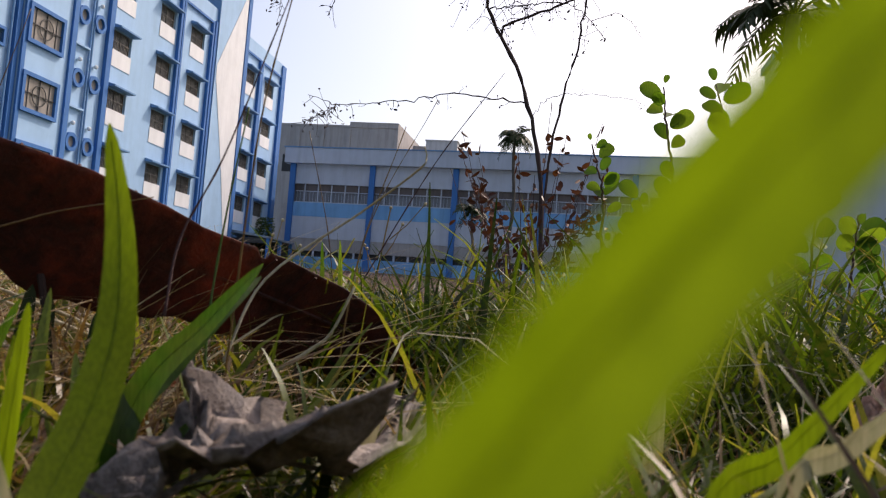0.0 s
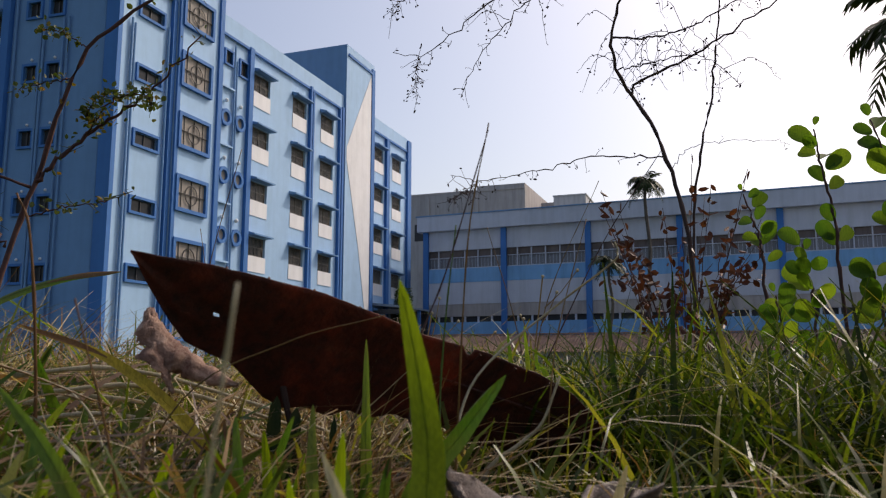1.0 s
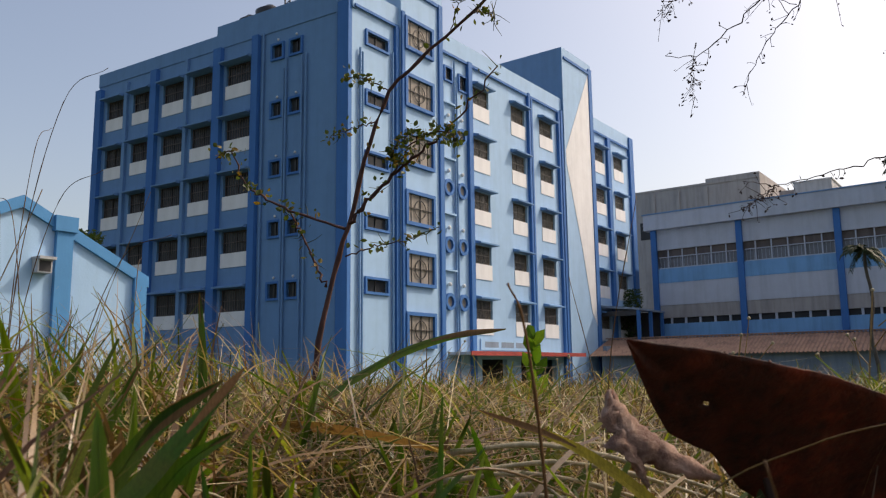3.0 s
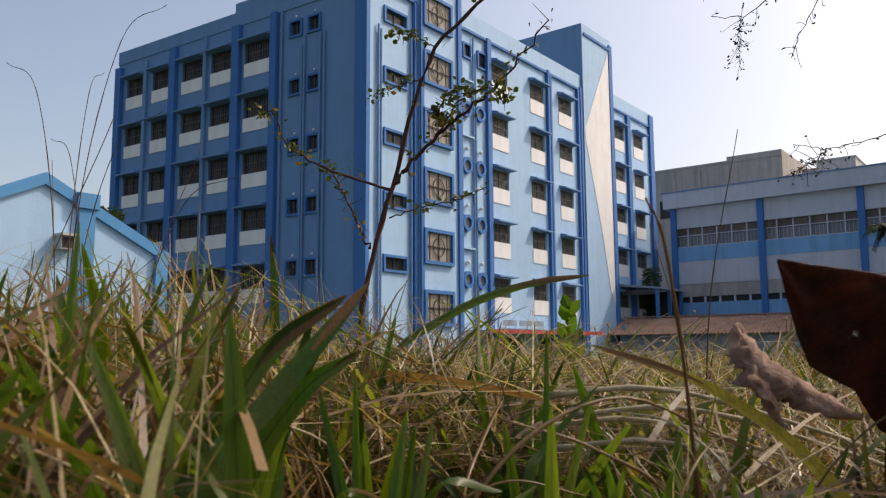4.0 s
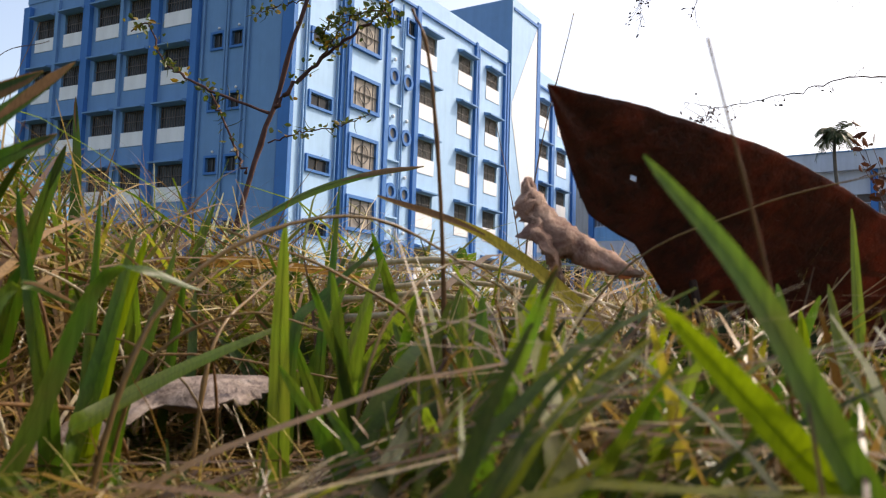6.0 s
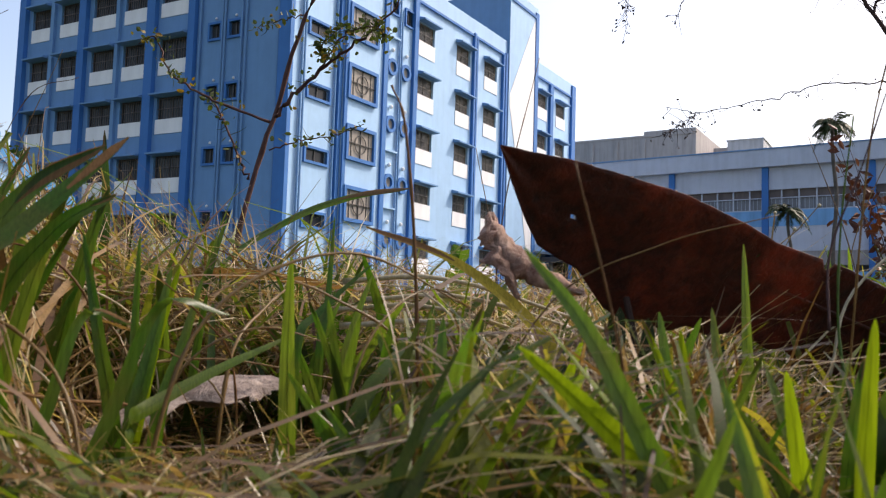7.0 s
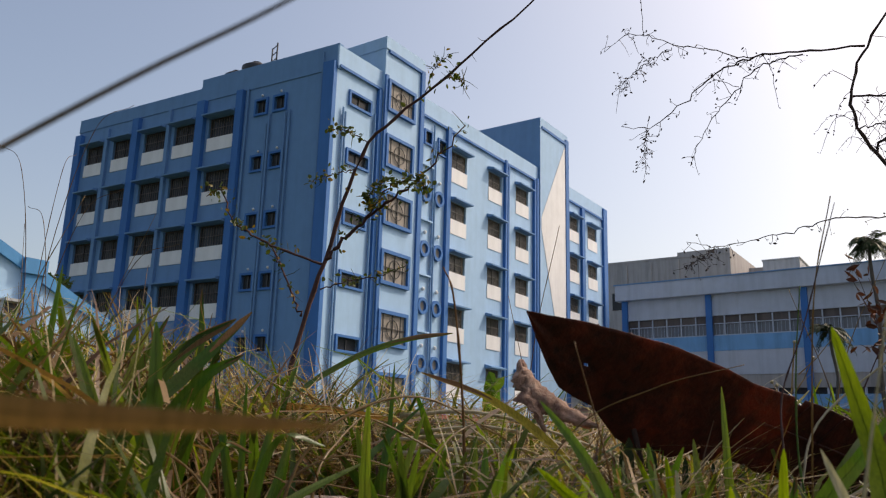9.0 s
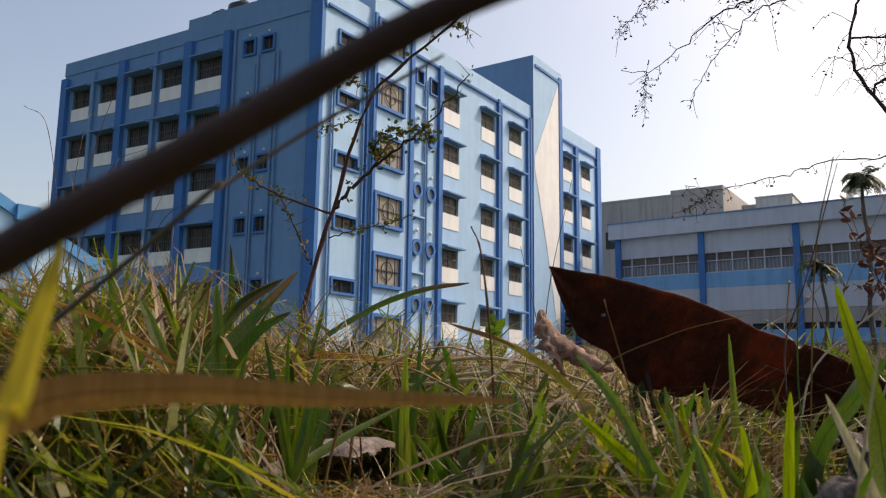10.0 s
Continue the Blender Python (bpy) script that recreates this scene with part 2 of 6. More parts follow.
def add_ribbon(bm, pts, widths, side, fold=0.25):
    """A blade folded along its midrib."""
    rows = []
    for i, (p, w) in enumerate(zip(pts, widths)):
        d = (pts[min(i + 1, len(pts) - 1)] - pts[max(i - 1, 0)]).normalized()
        s = (side - d * side.dot(d)).normalized()
        n = s.cross(d)
        rows.append([bm.verts.new(p - s * w / 2 + n * w * fold), bm.verts.new(p), bm.verts.new(p + s * w / 2 + n * w * fold)])
    for a, b in zip(rows, rows[1:]):
        bm.faces.new((a[0], a[1], b[1], b[0]))
        bm.faces.new((a[1], a[2], b[2], b[1]))


def lathe(bm, prof, sides=16, centre=(0, 0)):
    rings = [[bm.verts.new((centre[0] + r * math.cos(k * math.tau / sides), centre[1] + r * math.sin(k * math.tau / sides), z)) for k in range(sides)] for r, z in prof]
    for a, b in zip(rings, rings[1:]):
        for k in range(sides):
            bm.faces.new((a[k], a[(k + 1) % sides], b[(k + 1) % sides], b[k]))
    bm.faces.new(rings[-1])


# ---- ground ----
def ground_z(x, y):
    r = math.hypot(x, y)
    u = min(max((r - 3.0) / 15.0, 0), 1)
    fall = -1.4 * u * u * (3 - 2 * u)
    return fall + 0.012 * noise.noise((x * 2.3, y * 2.3, 0)) * min(r / 0.5, 1) - 0.004


def make_ground():
    radii = [0.0] + [0.1 * 1.17 ** k for k in range(62)]
    verts, faces, n = [(0, 0, ground_z(0, 0))], [], 72
    for r in radii[1:]:
        for k in range(n):
            x, y = r * math.cos(k * math.tau / n), r * math.sin(k * math.tau / n)
            verts.append((x, y, ground_z(x, y)))
    for k in range(n):
        faces.append((0, 1 + k, 1 + (k + 1) % n))
    for j in range(len(radii) - 2):
        for k in range(n):
            a, b = 1 + j * n + k, 1 + j * n + (k + 1) % n
            faces.append((a, a + n, b + n, b))
    me = bpy.data.meshes.new("ground")
    me.from_pydata(verts, [], faces)
    me.materials.append(M_SOIL)
    me.shade_smooth()
    tagged(new("ground", me), "earthy ground overgrown with grass, sloping down to the buildings", "ground", kind="structure")


make_ground()
BASE = -1.42

# ---- the six-storey blue building ----
CORNER = Vector((-28.0, 30.0, 0))
LEFT_DIR = Vector((-22.418, -1.557, 0)).normalized()


def facade_r(s, z, out=0.0):
    """A frame on the long facade: x runs back towards the corner, y outwards."""
    m = Matrix(((0, 1, 0, -28.0 + out), (-1, 0, 0, 30.0 + s), (0, 0, 1, z), (0, 0, 0, 1)))
    return m


def facade_l(s, z, out=0.0):
    o = Vector((-LEFT_DIR.y, LEFT_DIR.x, 0))
    p = CORNER + LEFT_DIR * s + o * out
    return Matrix(((LEFT_DIR.x, o.x, 0, p.x), (LEFT_DIR.y, o.y, 0, p.y), (0, 0, 1, z), (0, 0, 0, 1)))


def wall_cells(s0, s1, z0, z1, depth, holes, flip=False):
    """A wall of that depth behind its face, with openings right through it."""
    ss = sorted({s0, s1, *[v for h in holes for v in h[:2]]})
    zz = sorted({z0, z1, *[v for h in holes for v in h[2:]]})
    bm = bmesh.new()
    for a, b in zip(ss, ss[1:]):
        run = None
        for c, d in zip(zz, zz[1:]):
            solid = not any(h[0] <= (a + b) / 2 <= h[1] and h[2] <= (c + d) / 2 <= h[3] for h in holes)
            if solid:
                run = (run[0], d) if run else (c, d)
            if run and (not solid or d == z1):
                x0, x1 = (-b, -a) if flip else (a, b)
                add_box(bm, x0, x1, -depth, 0, *run)
                run = None
    return bm


building = thing("office_building", "six-storey pale blue painted building with deep blue pilasters", "building")
RFLIP = facade_r(0, 0)
LMAT = facade_l(0, 0)
PITCH = 3.55

R_COLS = [(11.65, 13.55), (16.45, 18.35), (20.5, 22.5), (29.9, 31.8), (33.75, 35.75)]
L_COLS = [(7.6, 9.75), (10.85, 12.8), (13.6, 15.6), (16.7, 18.65), (19.65, 21.45)]
A_COL = (1.18, 2.9)
holes_r = []
for k in range(5):
    for a, b in R_COLS:
        holes_r.append((a, b, 16.45 - PITCH * k, 18.68 - PITCH * k))
    holes_r.append((*A_COL, 18.08 - 3.46 * k, 18.74 - 3.46 * k))
holes_r += [(8.5, 9.15, 18.2, 18.98), (10.05, 10.8, 17.92, 18.85), (12.2, 15.2, -1.3, 0.7), (17.0, 22.0, -1.3, 0.7)]
holes_l = []
for k in range(5):
    for a, b in L_COLS:
        holes_l.append((a, b, 16.35 - 3.42 * k, 18.52 - 3.42 * k))
    for a, b in ((3.65, 4.43), (5.08, 5.86)):
        holes_l.append((a, b, 18.06 - 3.49 * k, 18.86 - 3.49 * k))
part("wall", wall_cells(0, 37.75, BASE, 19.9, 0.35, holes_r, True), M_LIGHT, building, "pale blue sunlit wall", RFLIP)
part("wall", wall_cells(0, 22.45, BASE, 19.75, 0.35, holes_l), M_MID_SHADE, building, "pale blue wall, its shade painted as darker blue", LMAT)
part("parapet", boxes((-37.75, 0.06, -0.3, 0.10, 19.9, 21.13)), M_LIGHT, building, m=RFLIP)
part("parapet", boxes((-0.1, 10.6, -0.3, 0.06, 19.75, 21.25), (10.6, 22.45, -0.3, 0.06, 19.75, 20.66)), M_MID_SHADE, building, m=LMAT)
part("cornice_line", boxes((-37.7, -7.9, 0.10, 0.17, 19.84, 20.0), (-3.8, -0.1, 0.10, 0.17, 19.84, 20.0)), M_DEEP, building, m=RFLIP)
slab_me = mesh_of("floor_slab", boxes((-50, -28.7, 31.0, 67.5, 0, 0.25)), M_INSIDE_SHADE)
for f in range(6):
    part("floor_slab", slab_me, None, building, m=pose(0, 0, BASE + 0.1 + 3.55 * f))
part("inner_wall", boxes((-31.2, -30.9, 31, 67.5, BASE, 19.5)), M_INSIDE_SHADE, building)
part("inner_wall", boxes((-50, -31.25, 33.4, 33.6, BASE, 19.5)), M_INSIDE_SHADE, building)
back = boxes((-50.4, -50.1, 28.7, 68.0, BASE, 20.3), (-50.2, -28.3, 67.7, 68.08, BASE, 20.9))
part("back_wall", back, M_MID_SHADE, building)


def pilaster(s0, s1, z1, mat, facade, out=0.28, z0=BASE):
    x0, x1 = (-s1, -s0) if facade == "r" else (s0, s1)
    bm = boxes((x0, x1, 0.0, out, z0, z1))
    part("pilaster", bm, mat, building, m=RFLIP if facade == "r" else LMAT)


for s0, s1, z1 in ((3.5, 3.78, 19.84), (10.87, 11.3, 20.05), (18.62, 18.86, 20.1), (18.96, 19.16, 19.84), (23.2, 23.42, 19.84), (23.6, 23.95, 20.1), (32.15, 32.75, 19.84), (36.95, 37.77, 21.0), (29.3, 29.5, 19.84)):
    pilaster(s0, s1, z1, M_DEEP, "r", 0.24)
for s0, s1, z1 in ((0.0, 0.78, 20.15), (6.85, 7.35, 19.78), (10.0, 10.65, 19.72), (16.0, 16.6, 19.65), (21.85, 22.46, 19.45)):
    pilaster(s0, s1, z1, M_DEEP, "l", 0.3)
for s0, s1, z1 in ((13.1, 13.38, 19.7), (19.1, 19.42, 19.5)):
    pilaster(s0, s1, z1, M_MID_SHADE, "l", 0.2)

# stair tower with the square grille windows
part("tower", boxes((-7.75, -3.85, -6.0, 0.30, BASE, 22.62), (-7.8, -3.8, -6.05, 0.36, 22.62, 23.38)), M_LIGHT, building, "pale blue stair tower", RFLIP)
part("tower_trim", boxes((-4.1, -3.83, 0.30, 0.42, BASE, 20.9), (-7.77, -7.4, 0.30, 0.44, BASE, 22.6), (-7.4, -4.1, 0.30, 0.42, 22.4, 22.6)), M_DEEP, building, m=RFLIP)

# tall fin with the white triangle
part("fin", boxes((-29.1, -23.96, -9.0, 0.30, BASE, 25.42)), M_MID_SHADE, building, "tall blue slab rising above the roof", RFLIP)
part("fin_trim", boxes((-29.12, -28.55, 0.305, 0.40, BASE, 25.0), (-28.55, -24.2, 0.305, 0.40, 24.5, 24.72)), M_DEEP, building, m=RFLIP)
tri = bmesh.new()
prof = [(-28.53, 24.4), (-24.15, 17.0), (-24.15, 16.0), (-26.45, 9.2), (-27.75, 4.4), (-28.53, 3.4)]
lo, hi = [tri.verts.new((x, 0.306, z)) for x, z in prof], [tri.verts.new((x, 0.335, z)) for x, z in prof]
tri.faces.new(lo[::-1])
tri.faces.new(hi)
for i in range(6):
    tri.faces.new((lo[i], lo[(i + 1) % 6], hi[(i + 1) % 6], hi[i]))
bmesh.ops.recalc_face_normals(tri, faces=tri.faces)
part("white_triangle", tri, M_WHITE, building, "white painted tall triangle", RFLIP)
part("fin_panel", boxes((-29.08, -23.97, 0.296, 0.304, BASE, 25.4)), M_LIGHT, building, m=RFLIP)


def frame_boxes(w, h, t, y0, y1):
    return boxes((-w / 2, -w / 2 + t, y0, y1, 0, h), (w / 2 - t, w / 2, y0, y1, 0, h), (-w / 2 + t, w / 2 - t, y0, y1, 0, t), (-w / 2 + t, w / 2 - t, y0, y1, h - t, h))


def window_kit(w, glass_h, panel_h, bars, bar_mat):
    """Meshes of a hooded window: frame, pane, bars, white panel below, hood above."""
    kit = {}
    f = frame_boxes(w, glass_h, 0.07, -0.24, -0.16)
    add_box(f, -0.03, 0.03, -0.24, -0.17, 0.07, glass_h - 0.07)
    kit["window_frame"] = mesh_of("window_frame", f, M_IRON)
    kit["pane"] = mesh_of("pane", boxes((-w / 2 + 0.07, w / 2 - 0.07, -0.23, -0.21, 0.07, glass_h - 0.07)), M_GLASS)
    g = bmesh.new()
    for k in range(bars):
        x = -w / 2 + 0.12 + (w - 0.24) * k / (bars - 1)
        add_box(g, x - 0.012, x + 0.012, -0.12, -0.095, 0, glass_h)
    add_box(g, -w / 2, w / 2, -0.125, -0.09, glass_h * 0.48, glass_h * 0.48 + 0.03)
    kit["grille"] = mesh_of("grille", g, bar_mat)
    kit["white_panel"] = mesh_of("white_panel", boxes((-w / 2 - 0.02, w / 2 + 0.02, -0.2, 0.04, -panel_h, 0)), M_WHITE)
    h = bmesh.new()
    prof = [(0.0, glass_h + 0.28), (0.55, glass_h + 0.13), (0.55, glass_h + 0.04), (0.0, glass_h + 0.04)]
    a = [h.verts.new((-w / 2 - 0.15, y, z)) for y, z in prof]
    b = [h.verts.new((w / 2 + 0.15, y, z)) for y, z in prof]
    h.faces.new(a[::-1])
    h.faces.new(b)
    for i in range(4):
        h.faces.new((a[i], a[(i + 1) % 4], b[(i + 1) % 4], b[i]))
    bmesh.ops.recalc_face_normals(h, faces=h.faces)
    kit["hood"] = mesh_of("hood", h, M_MID_SHADE)
    return kit


def put_kit(kit, m):
    top = part("window", kit["window_frame"], None, building, m=m)
    for k, me in kit.items():
        if k != "window_frame":
            part(k, me, None, top)


kit_r = {round(b - a, 2): None for a, b in R_COLS}
for a, b in R_COLS:
    w = round(b - a, 2)
    kit_r[w] = kit_r[w] or window_kit(w, 1.22, 1.0, 12, M_TAN)
    for k in range(5):
        put_kit(kit_r[w], facade_r((a + b) / 2, 17.45 - PITCH * k))
kit_l = {}
for a, b in L_COLS:
    w = round(b - a, 2)
    if w not in kit_l:
        kit_l[w] = window_kit(w, 1.3, 0.84, 10, M_SHUT)
    for k in range(5):
        put_kit(kit_l[w], facade_l((a + b) / 2, 17.2 - 3.42 * k))


def small_kit(w, h, t=0.16):
    return {"window_frame": mesh_of("window_frame", frame_boxes(w + 2 * t, h + 2 * t, t, -0.1, 0.12), M_DEEP),
            "pane": mesh_of("pane", boxes((-w / 2, w / 2, -0.16, -0.12, t, h + t), ), M_GLASS),
            "bar": mesh_of("bar", boxes((-0.03, 0.03, -0.12, -0.06, t, h + t)), M_IRON)}


ka = small_kit(1.72, 0.66, 0.14)
kl = small_kit(0.78, 0.8, 0.13)
kc1, kc2 = small_kit(0.65, 0.78, 0.12), small_kit(0.75, 0.93, 0.12)
for k in range(5):
    put_kit(ka, facade_r(2.04, 17.94 - 3.46 * k))
    put_kit(kl, facade_l(4.04, 17.93 - 3.49 * k))
    put_kit(kl, facade_l(5.47, 17.93 - 3.49 * k))
put_kit(kc1, facade_r(8.825, 18.08))
put_kit(kc2, facade_r(10.425, 17.8))


def ring(bm, r, tube, y, z, n=20):
    for k in range(n):
        a0, a1 = k * math.tau / n, (k + 1) * math.tau / n
        q = []
        for a in (a0, a1):
            for rr in (r - tube, r + tube):
                for yy in (y - tube, y + tube):
                    q.append(bm.verts.new((rr * math.cos(a), yy, z + rr * math.sin(a))))
        for f in ((0, 1, 5, 4), (2, 6, 7, 3), (0, 4, 6, 2), (1, 3, 7, 5)):
            bm.faces.new([q[i] for i in f])


W, H = 2.75, 2.02
sq = {"window_frame": mesh_of("window_frame", frame_boxes(W, H, 0.2, 0.302, 0.5), M_DEEP),
      "tan_pane": mesh_of("tan_pane", boxes((-W / 2 + 0.2, W / 2 - 0.2, 0.302, 0.34, 0.2, H - 0.2)), M_TAN)}
g = boxes((-0.018, 0.018, 0.36, 0.42, 0.2, H - 0.2), (-W / 2 + 0.2, W / 2 - 0.2, 0.36, 0.42, H / 2 - 0.018, H / 2 + 0.018))
for x in (-0.8, 0.8):
    add_box(g, x - 0.02, x + 0.02, 0.345, 0.375, 0.2, H - 0.2)
ring(g, 0.52, 0.02, 0.4, H / 2)
sq["round_grille"] = mesh_of("round_grille", g, M_IRON)
for k in range(6):
    put_kit(sq, facade_r(5.43, 18.68 - 3.48 * k))

# pipes, round vents and small white lamps in the service strip
for s, z0, z1 in ((0.55, BASE, 17.6), (0.75, BASE, 17.4), (3.3, BASE, 18.2), (9.4, BASE, 19.6), (9.62, BASE, 18.6), (8.15, 3.0, 17.6)):
    bm = bmesh.new()
    add_tube(bm, [(-s, 0.12, z0), (-s, 0.12, z1)], 0.06, 8)
    part("drain_pipe", bm, M_MID_SHADE, building, m=RFLIP)
for s, z1 in ((0.95, 20.9), (3.2, 17.85), (3.5, 17.8), (4.72, 17.9), (4.9, 17.3), (6.55, 19.8)):
    bm = bmesh.new()
    add_tube(bm, [(s, 0.12, BASE), (s, 0.12, z1)], 0.06, 8)
    part("drain_pipe", bm, M_MID_SHADE, building, m=LMAT)
vent = bmesh.new()
ring(vent, 0.42, 0.1, 0.12, 0, 24)
vent_me = mesh_of("round_vent", vent, M_DEEP)
vb = bmesh.new()
vv = [vb.verts.new((0.36 * math.cos(k * math.tau / 20), 0.06, 0.36 * math.sin(k * math.tau / 20))) for k in range(20)]
vb.faces.new(vv)
vent_in = mesh_of("vent_cover", vb, M_TAN)
lb = bmesh.new()
bmesh.ops.create_icosphere(lb, subdivisions=2, radius=0.13, matrix=Matrix.Translation((0, 0.15, 0)))
lamp_me = mesh_of("bulkhead_lamp", lb, M_WHITE)
for s in (8.62, 10.08):
    for z in (14.76, 11.2, 7.62, 4.14):
        v = part("round_vent", vent_me, None, building, m=facade_r(s, z))
        part("vent_cover", vent_in, None, v)
        part("bulkhead_lamp", lamp_me, None, building, m=facade_r(s, z + 1.06))
for k in range(5):
    for s in (4.0, 5.45):
        part("bulkhead_lamp", lamp_me, None, building, m=facade_l(s, 19.2 - 3.49 * k, -0.06) @ Matrix.Scale(0.6, 4))
ledge = mesh_of("ledge", boxes((-0.75, 0.75, 0, 0.2, 0, 0.1)), M_LIGHT)
for z in (16.6, 13.0, 9.5, 6.0):
    part("ledge", ledge, None, building, m=facade_r(8.62, z))

# sign band and low canopy at street level
sign = part("sign_band", boxes((-17.9, -12.0, 0.0, 0.08, 1.3, 2.0)), M_LIGHT, building, "pale sign band with unreadable writing", RFLIP)
for k, (x, w) in enumerate(((-17.5, 1.25), (-15.95, 1.55), (-14.05, 1.6))):
    part("sign_bar", boxes((x, x + w, 0.08, 0.09, 1.46, 1.82)), M_BLOCK, sign)
part("canopy", boxes((-23.5, -8.6, 0.0, 1.6, 0.95, 1.12)), M_CONC2, building, m=RFLIP)
part("canopy_edge", boxes((-23.5, -8.6, 1.6, 1.68, 0.9, 1.16)), M_RED, building, "red painted canopy edge", RFLIP)

# roof: tanks, pump room edge and mast
for dx, r, h in ((0.0, 0.75, 1.1), (2.3, 0.95, 1.2)):
    tank = thing("water_tank", "black plastic water tank on the flat roof", "tank", "roof tanks", pose(-39.5 + dx * 0.85, 32.5, 22.3))
    bm = bmesh.new()
    lathe(bm, [(r * 0.95, 0), (r, 0.1), (r, h * 0.3), (r * 0.96, h * 0.33), (r, h * 0.36), (r, h * 0.7), (r * 0.6, h * 0.9), (r * 0.3, h * 0.95), (r * 0.3, h)], 20)
    part("tank_body", bm, M_PLASTIC, tank, smooth=True)
    bm = bmesh.new()
    lathe(bm, [(r * 0.33, h), (r * 0.33, h + 0.06), (0.05, h + 0.08)], 16)
    part("lid", bm, M_PLASTIC, tank)
part("roof_slab", boxes((-50.2, -28.3, 31.2, 67.6, 19.85, 20.1)), M_CONC, building)
part("pump_room", boxes((-41.5, -34.5, 31.4, 36.5, 20.1, 22.3)), M_MID_SHADE, building)
mast = thing("roof_mast", "thin metal lattice mast on the roof", "mast", m=pose(-35.6, 32.2, 22.3))
bm = bmesh.new()
for x in (-0.22, 0.22):
    add_tube(bm, [(x, 0, 0), (x, 0, 2.0 if x > 0 else 1.7)], 0.05, 6)
for k in range(4):
    add_tube(bm, [(-0.22, 0, 0.3 + 0.45 * k), (0.22, 0, 0.5 + 0.45 * k)], 0.035, 5)
part("mast_frame", bm, M_IRON, mast)

# ---- the long low hall behind ----
hall = thing("hall_building", "long low hall with pale and blue bands and blue pilasters", "building")
HX0, HX1 = -26.2, 48.0
hall.matrix_basis = Matrix.Translation((HX0, 65.6, 0)) @ Matrix.Rotation(radians(-3.0), 4, "Z") @ Matrix.Translation((-HX0, -65.6, 0))
part("fascia", boxes((HX0, HX1, 65.4, 66.4, 11.85, 13.2)), M_LAV, hall, "stained pale roof fascia")
part("fascia_cap", boxes((HX0 - 0.1, HX1, 65.32, 66.4, 13.2, 13.3)), M_MID_SHADE, hall)
part("upper_wall", boxes((HX0 + 0.6, HX1, 66.0, 66.4, 10.1, 11.85)), M_LAV, hall)
part("sill_band", boxes((HX0 + 0.6, HX1, 65.97, 66.4, 7.22, 8.45)), M_HALLBLUE, hall, "blue painted band")
part("middle_wall", boxes((HX0 + 0.6, HX1, 66.0, 66.4, 5.3, 7.22)), M_LAV, hall)
part("low_wall", boxes((HX0 + 0.6, HX1, 65.97, 66.4, BASE, 3.72)), M_HALLBLUE, hall, "blue painted lower wall")
part("shade_recess", boxes((HX0 + 0.6, HX1, 66.35, 66.6, 3.72, 5.3)), M_INSIDE_SHADE, hall)
part("window_glass", boxes((HX0 + 0.6, HX1, 66.28, 66.32, 8.45, 9.42)), M_PANE, hall, "dusty grey panes")
part("top_shutter", boxes((HX0 + 0.6, HX1, 66.22, 66.3, 9.42, 10.1)), M_SHUT, hall, "brown-grey louvre strip")
part("shutter_band", boxes((HX0 + 0.6, HX1, 66.05, 66.34, 4.22, 5.3)), M_CONC, hall, "grey shutters")
part("body", boxes((HX0 + 0.3, HX1, 67.2, 80, BASE, 12.9)), M_CONC2, hall)
bar_me = mesh_of("mullion", boxes((-0.05, 0.05, 66.1, 66.2, 8.45, 10.1)), M_LAV)
rail_me = mesh_of("window_rail", boxes((-3.4, 3.4, 66.1, 66.18, 9.42, 9.49), (-3.4, 3.4, 66.1, 66.18, 8.46, 8.54)), M_LAV)
low_me = mesh_of("low_mullion", boxes((-0.08, 0.08, 66.1, 66.25, 3.72, 4.22)), M_LAV)
grille_me = mesh_of("window_grille", boxes(*[(x * 0.3 - 0.012, x * 0.3 + 0.012, 66.22, 66.25, 8.45, 9.42) for x in range(-11, 12)]), M_LAV)
pil_me = mesh_of("pilaster", boxes((-0.24, 0.24, 65.75, 66.0, BASE, 11.85)), M_DEEP)
for k in range(10):
    x = -25.5 + 7.37 * k
    part("pilaster", pil_me, None, hall, m=pose(x, 0, 0))
    if x + 7 < HX1:
        part("window_rail", rail_me, None, hall, m=pose(x + 3.7, 0, 0))
        part("window_grille", grille_me, None, hall, m=pose(x + 3.7, 0, 0))
        for j in range(5):
            part("mullion", bar_me, None, hall, m=pose(x + 1.15 + 1.25 * j, 0, 0))
            part("low_mullion", low_me, None, hall, m=pose(x + 1.15 + 1.25 * j, 0, 0))

grey = thing("concrete_building", "weathered bare concrete block standing behind the hall", "building")
part("body", boxes((-52, -23.5, 95, 111, BASE, 22.0)), M_CONC, grey)
part("upper_parapet", boxes((-29.8, -23.5, 94.9, 111, 22.0, 22.7)), M_CONC, grey)
part("parapet", boxes((-52, -29.8, 94.92, 95.3, 22.0, 22.25)), M_CONC, grey)
for x in (-45, -40.5, -36.5, -33.3, -29.8):
    part("column", boxes((x - 0.22, x + 0.22, 94.75, 95.0, BASE, 21.7)), M_CONC, grey)
# Flat near-black patches on the wall paint the shade of openings.
for x in (-43, -38.4):
    part("shade_opening", boxes((x, x + 1.6, 94.93, 95.0, 16.0, 18.2)), M_INSIDE_SHADE, grey)
part("stair_head", boxes((-22.6, -20.6, 100, 106, BASE, 21.0)), M_CONC, grey)
block2 = thing("pale_block", "pale concrete block behind the hall roof", "building")
part("body", boxes((-20.5, -16.4, 98, 110, BASE, 21.3)), M_CONC2, block2)
part("coping", boxes((-20.6, -16.3, 97.9, 110.1, 21.3, 21.45)), M_CONC2, block2)

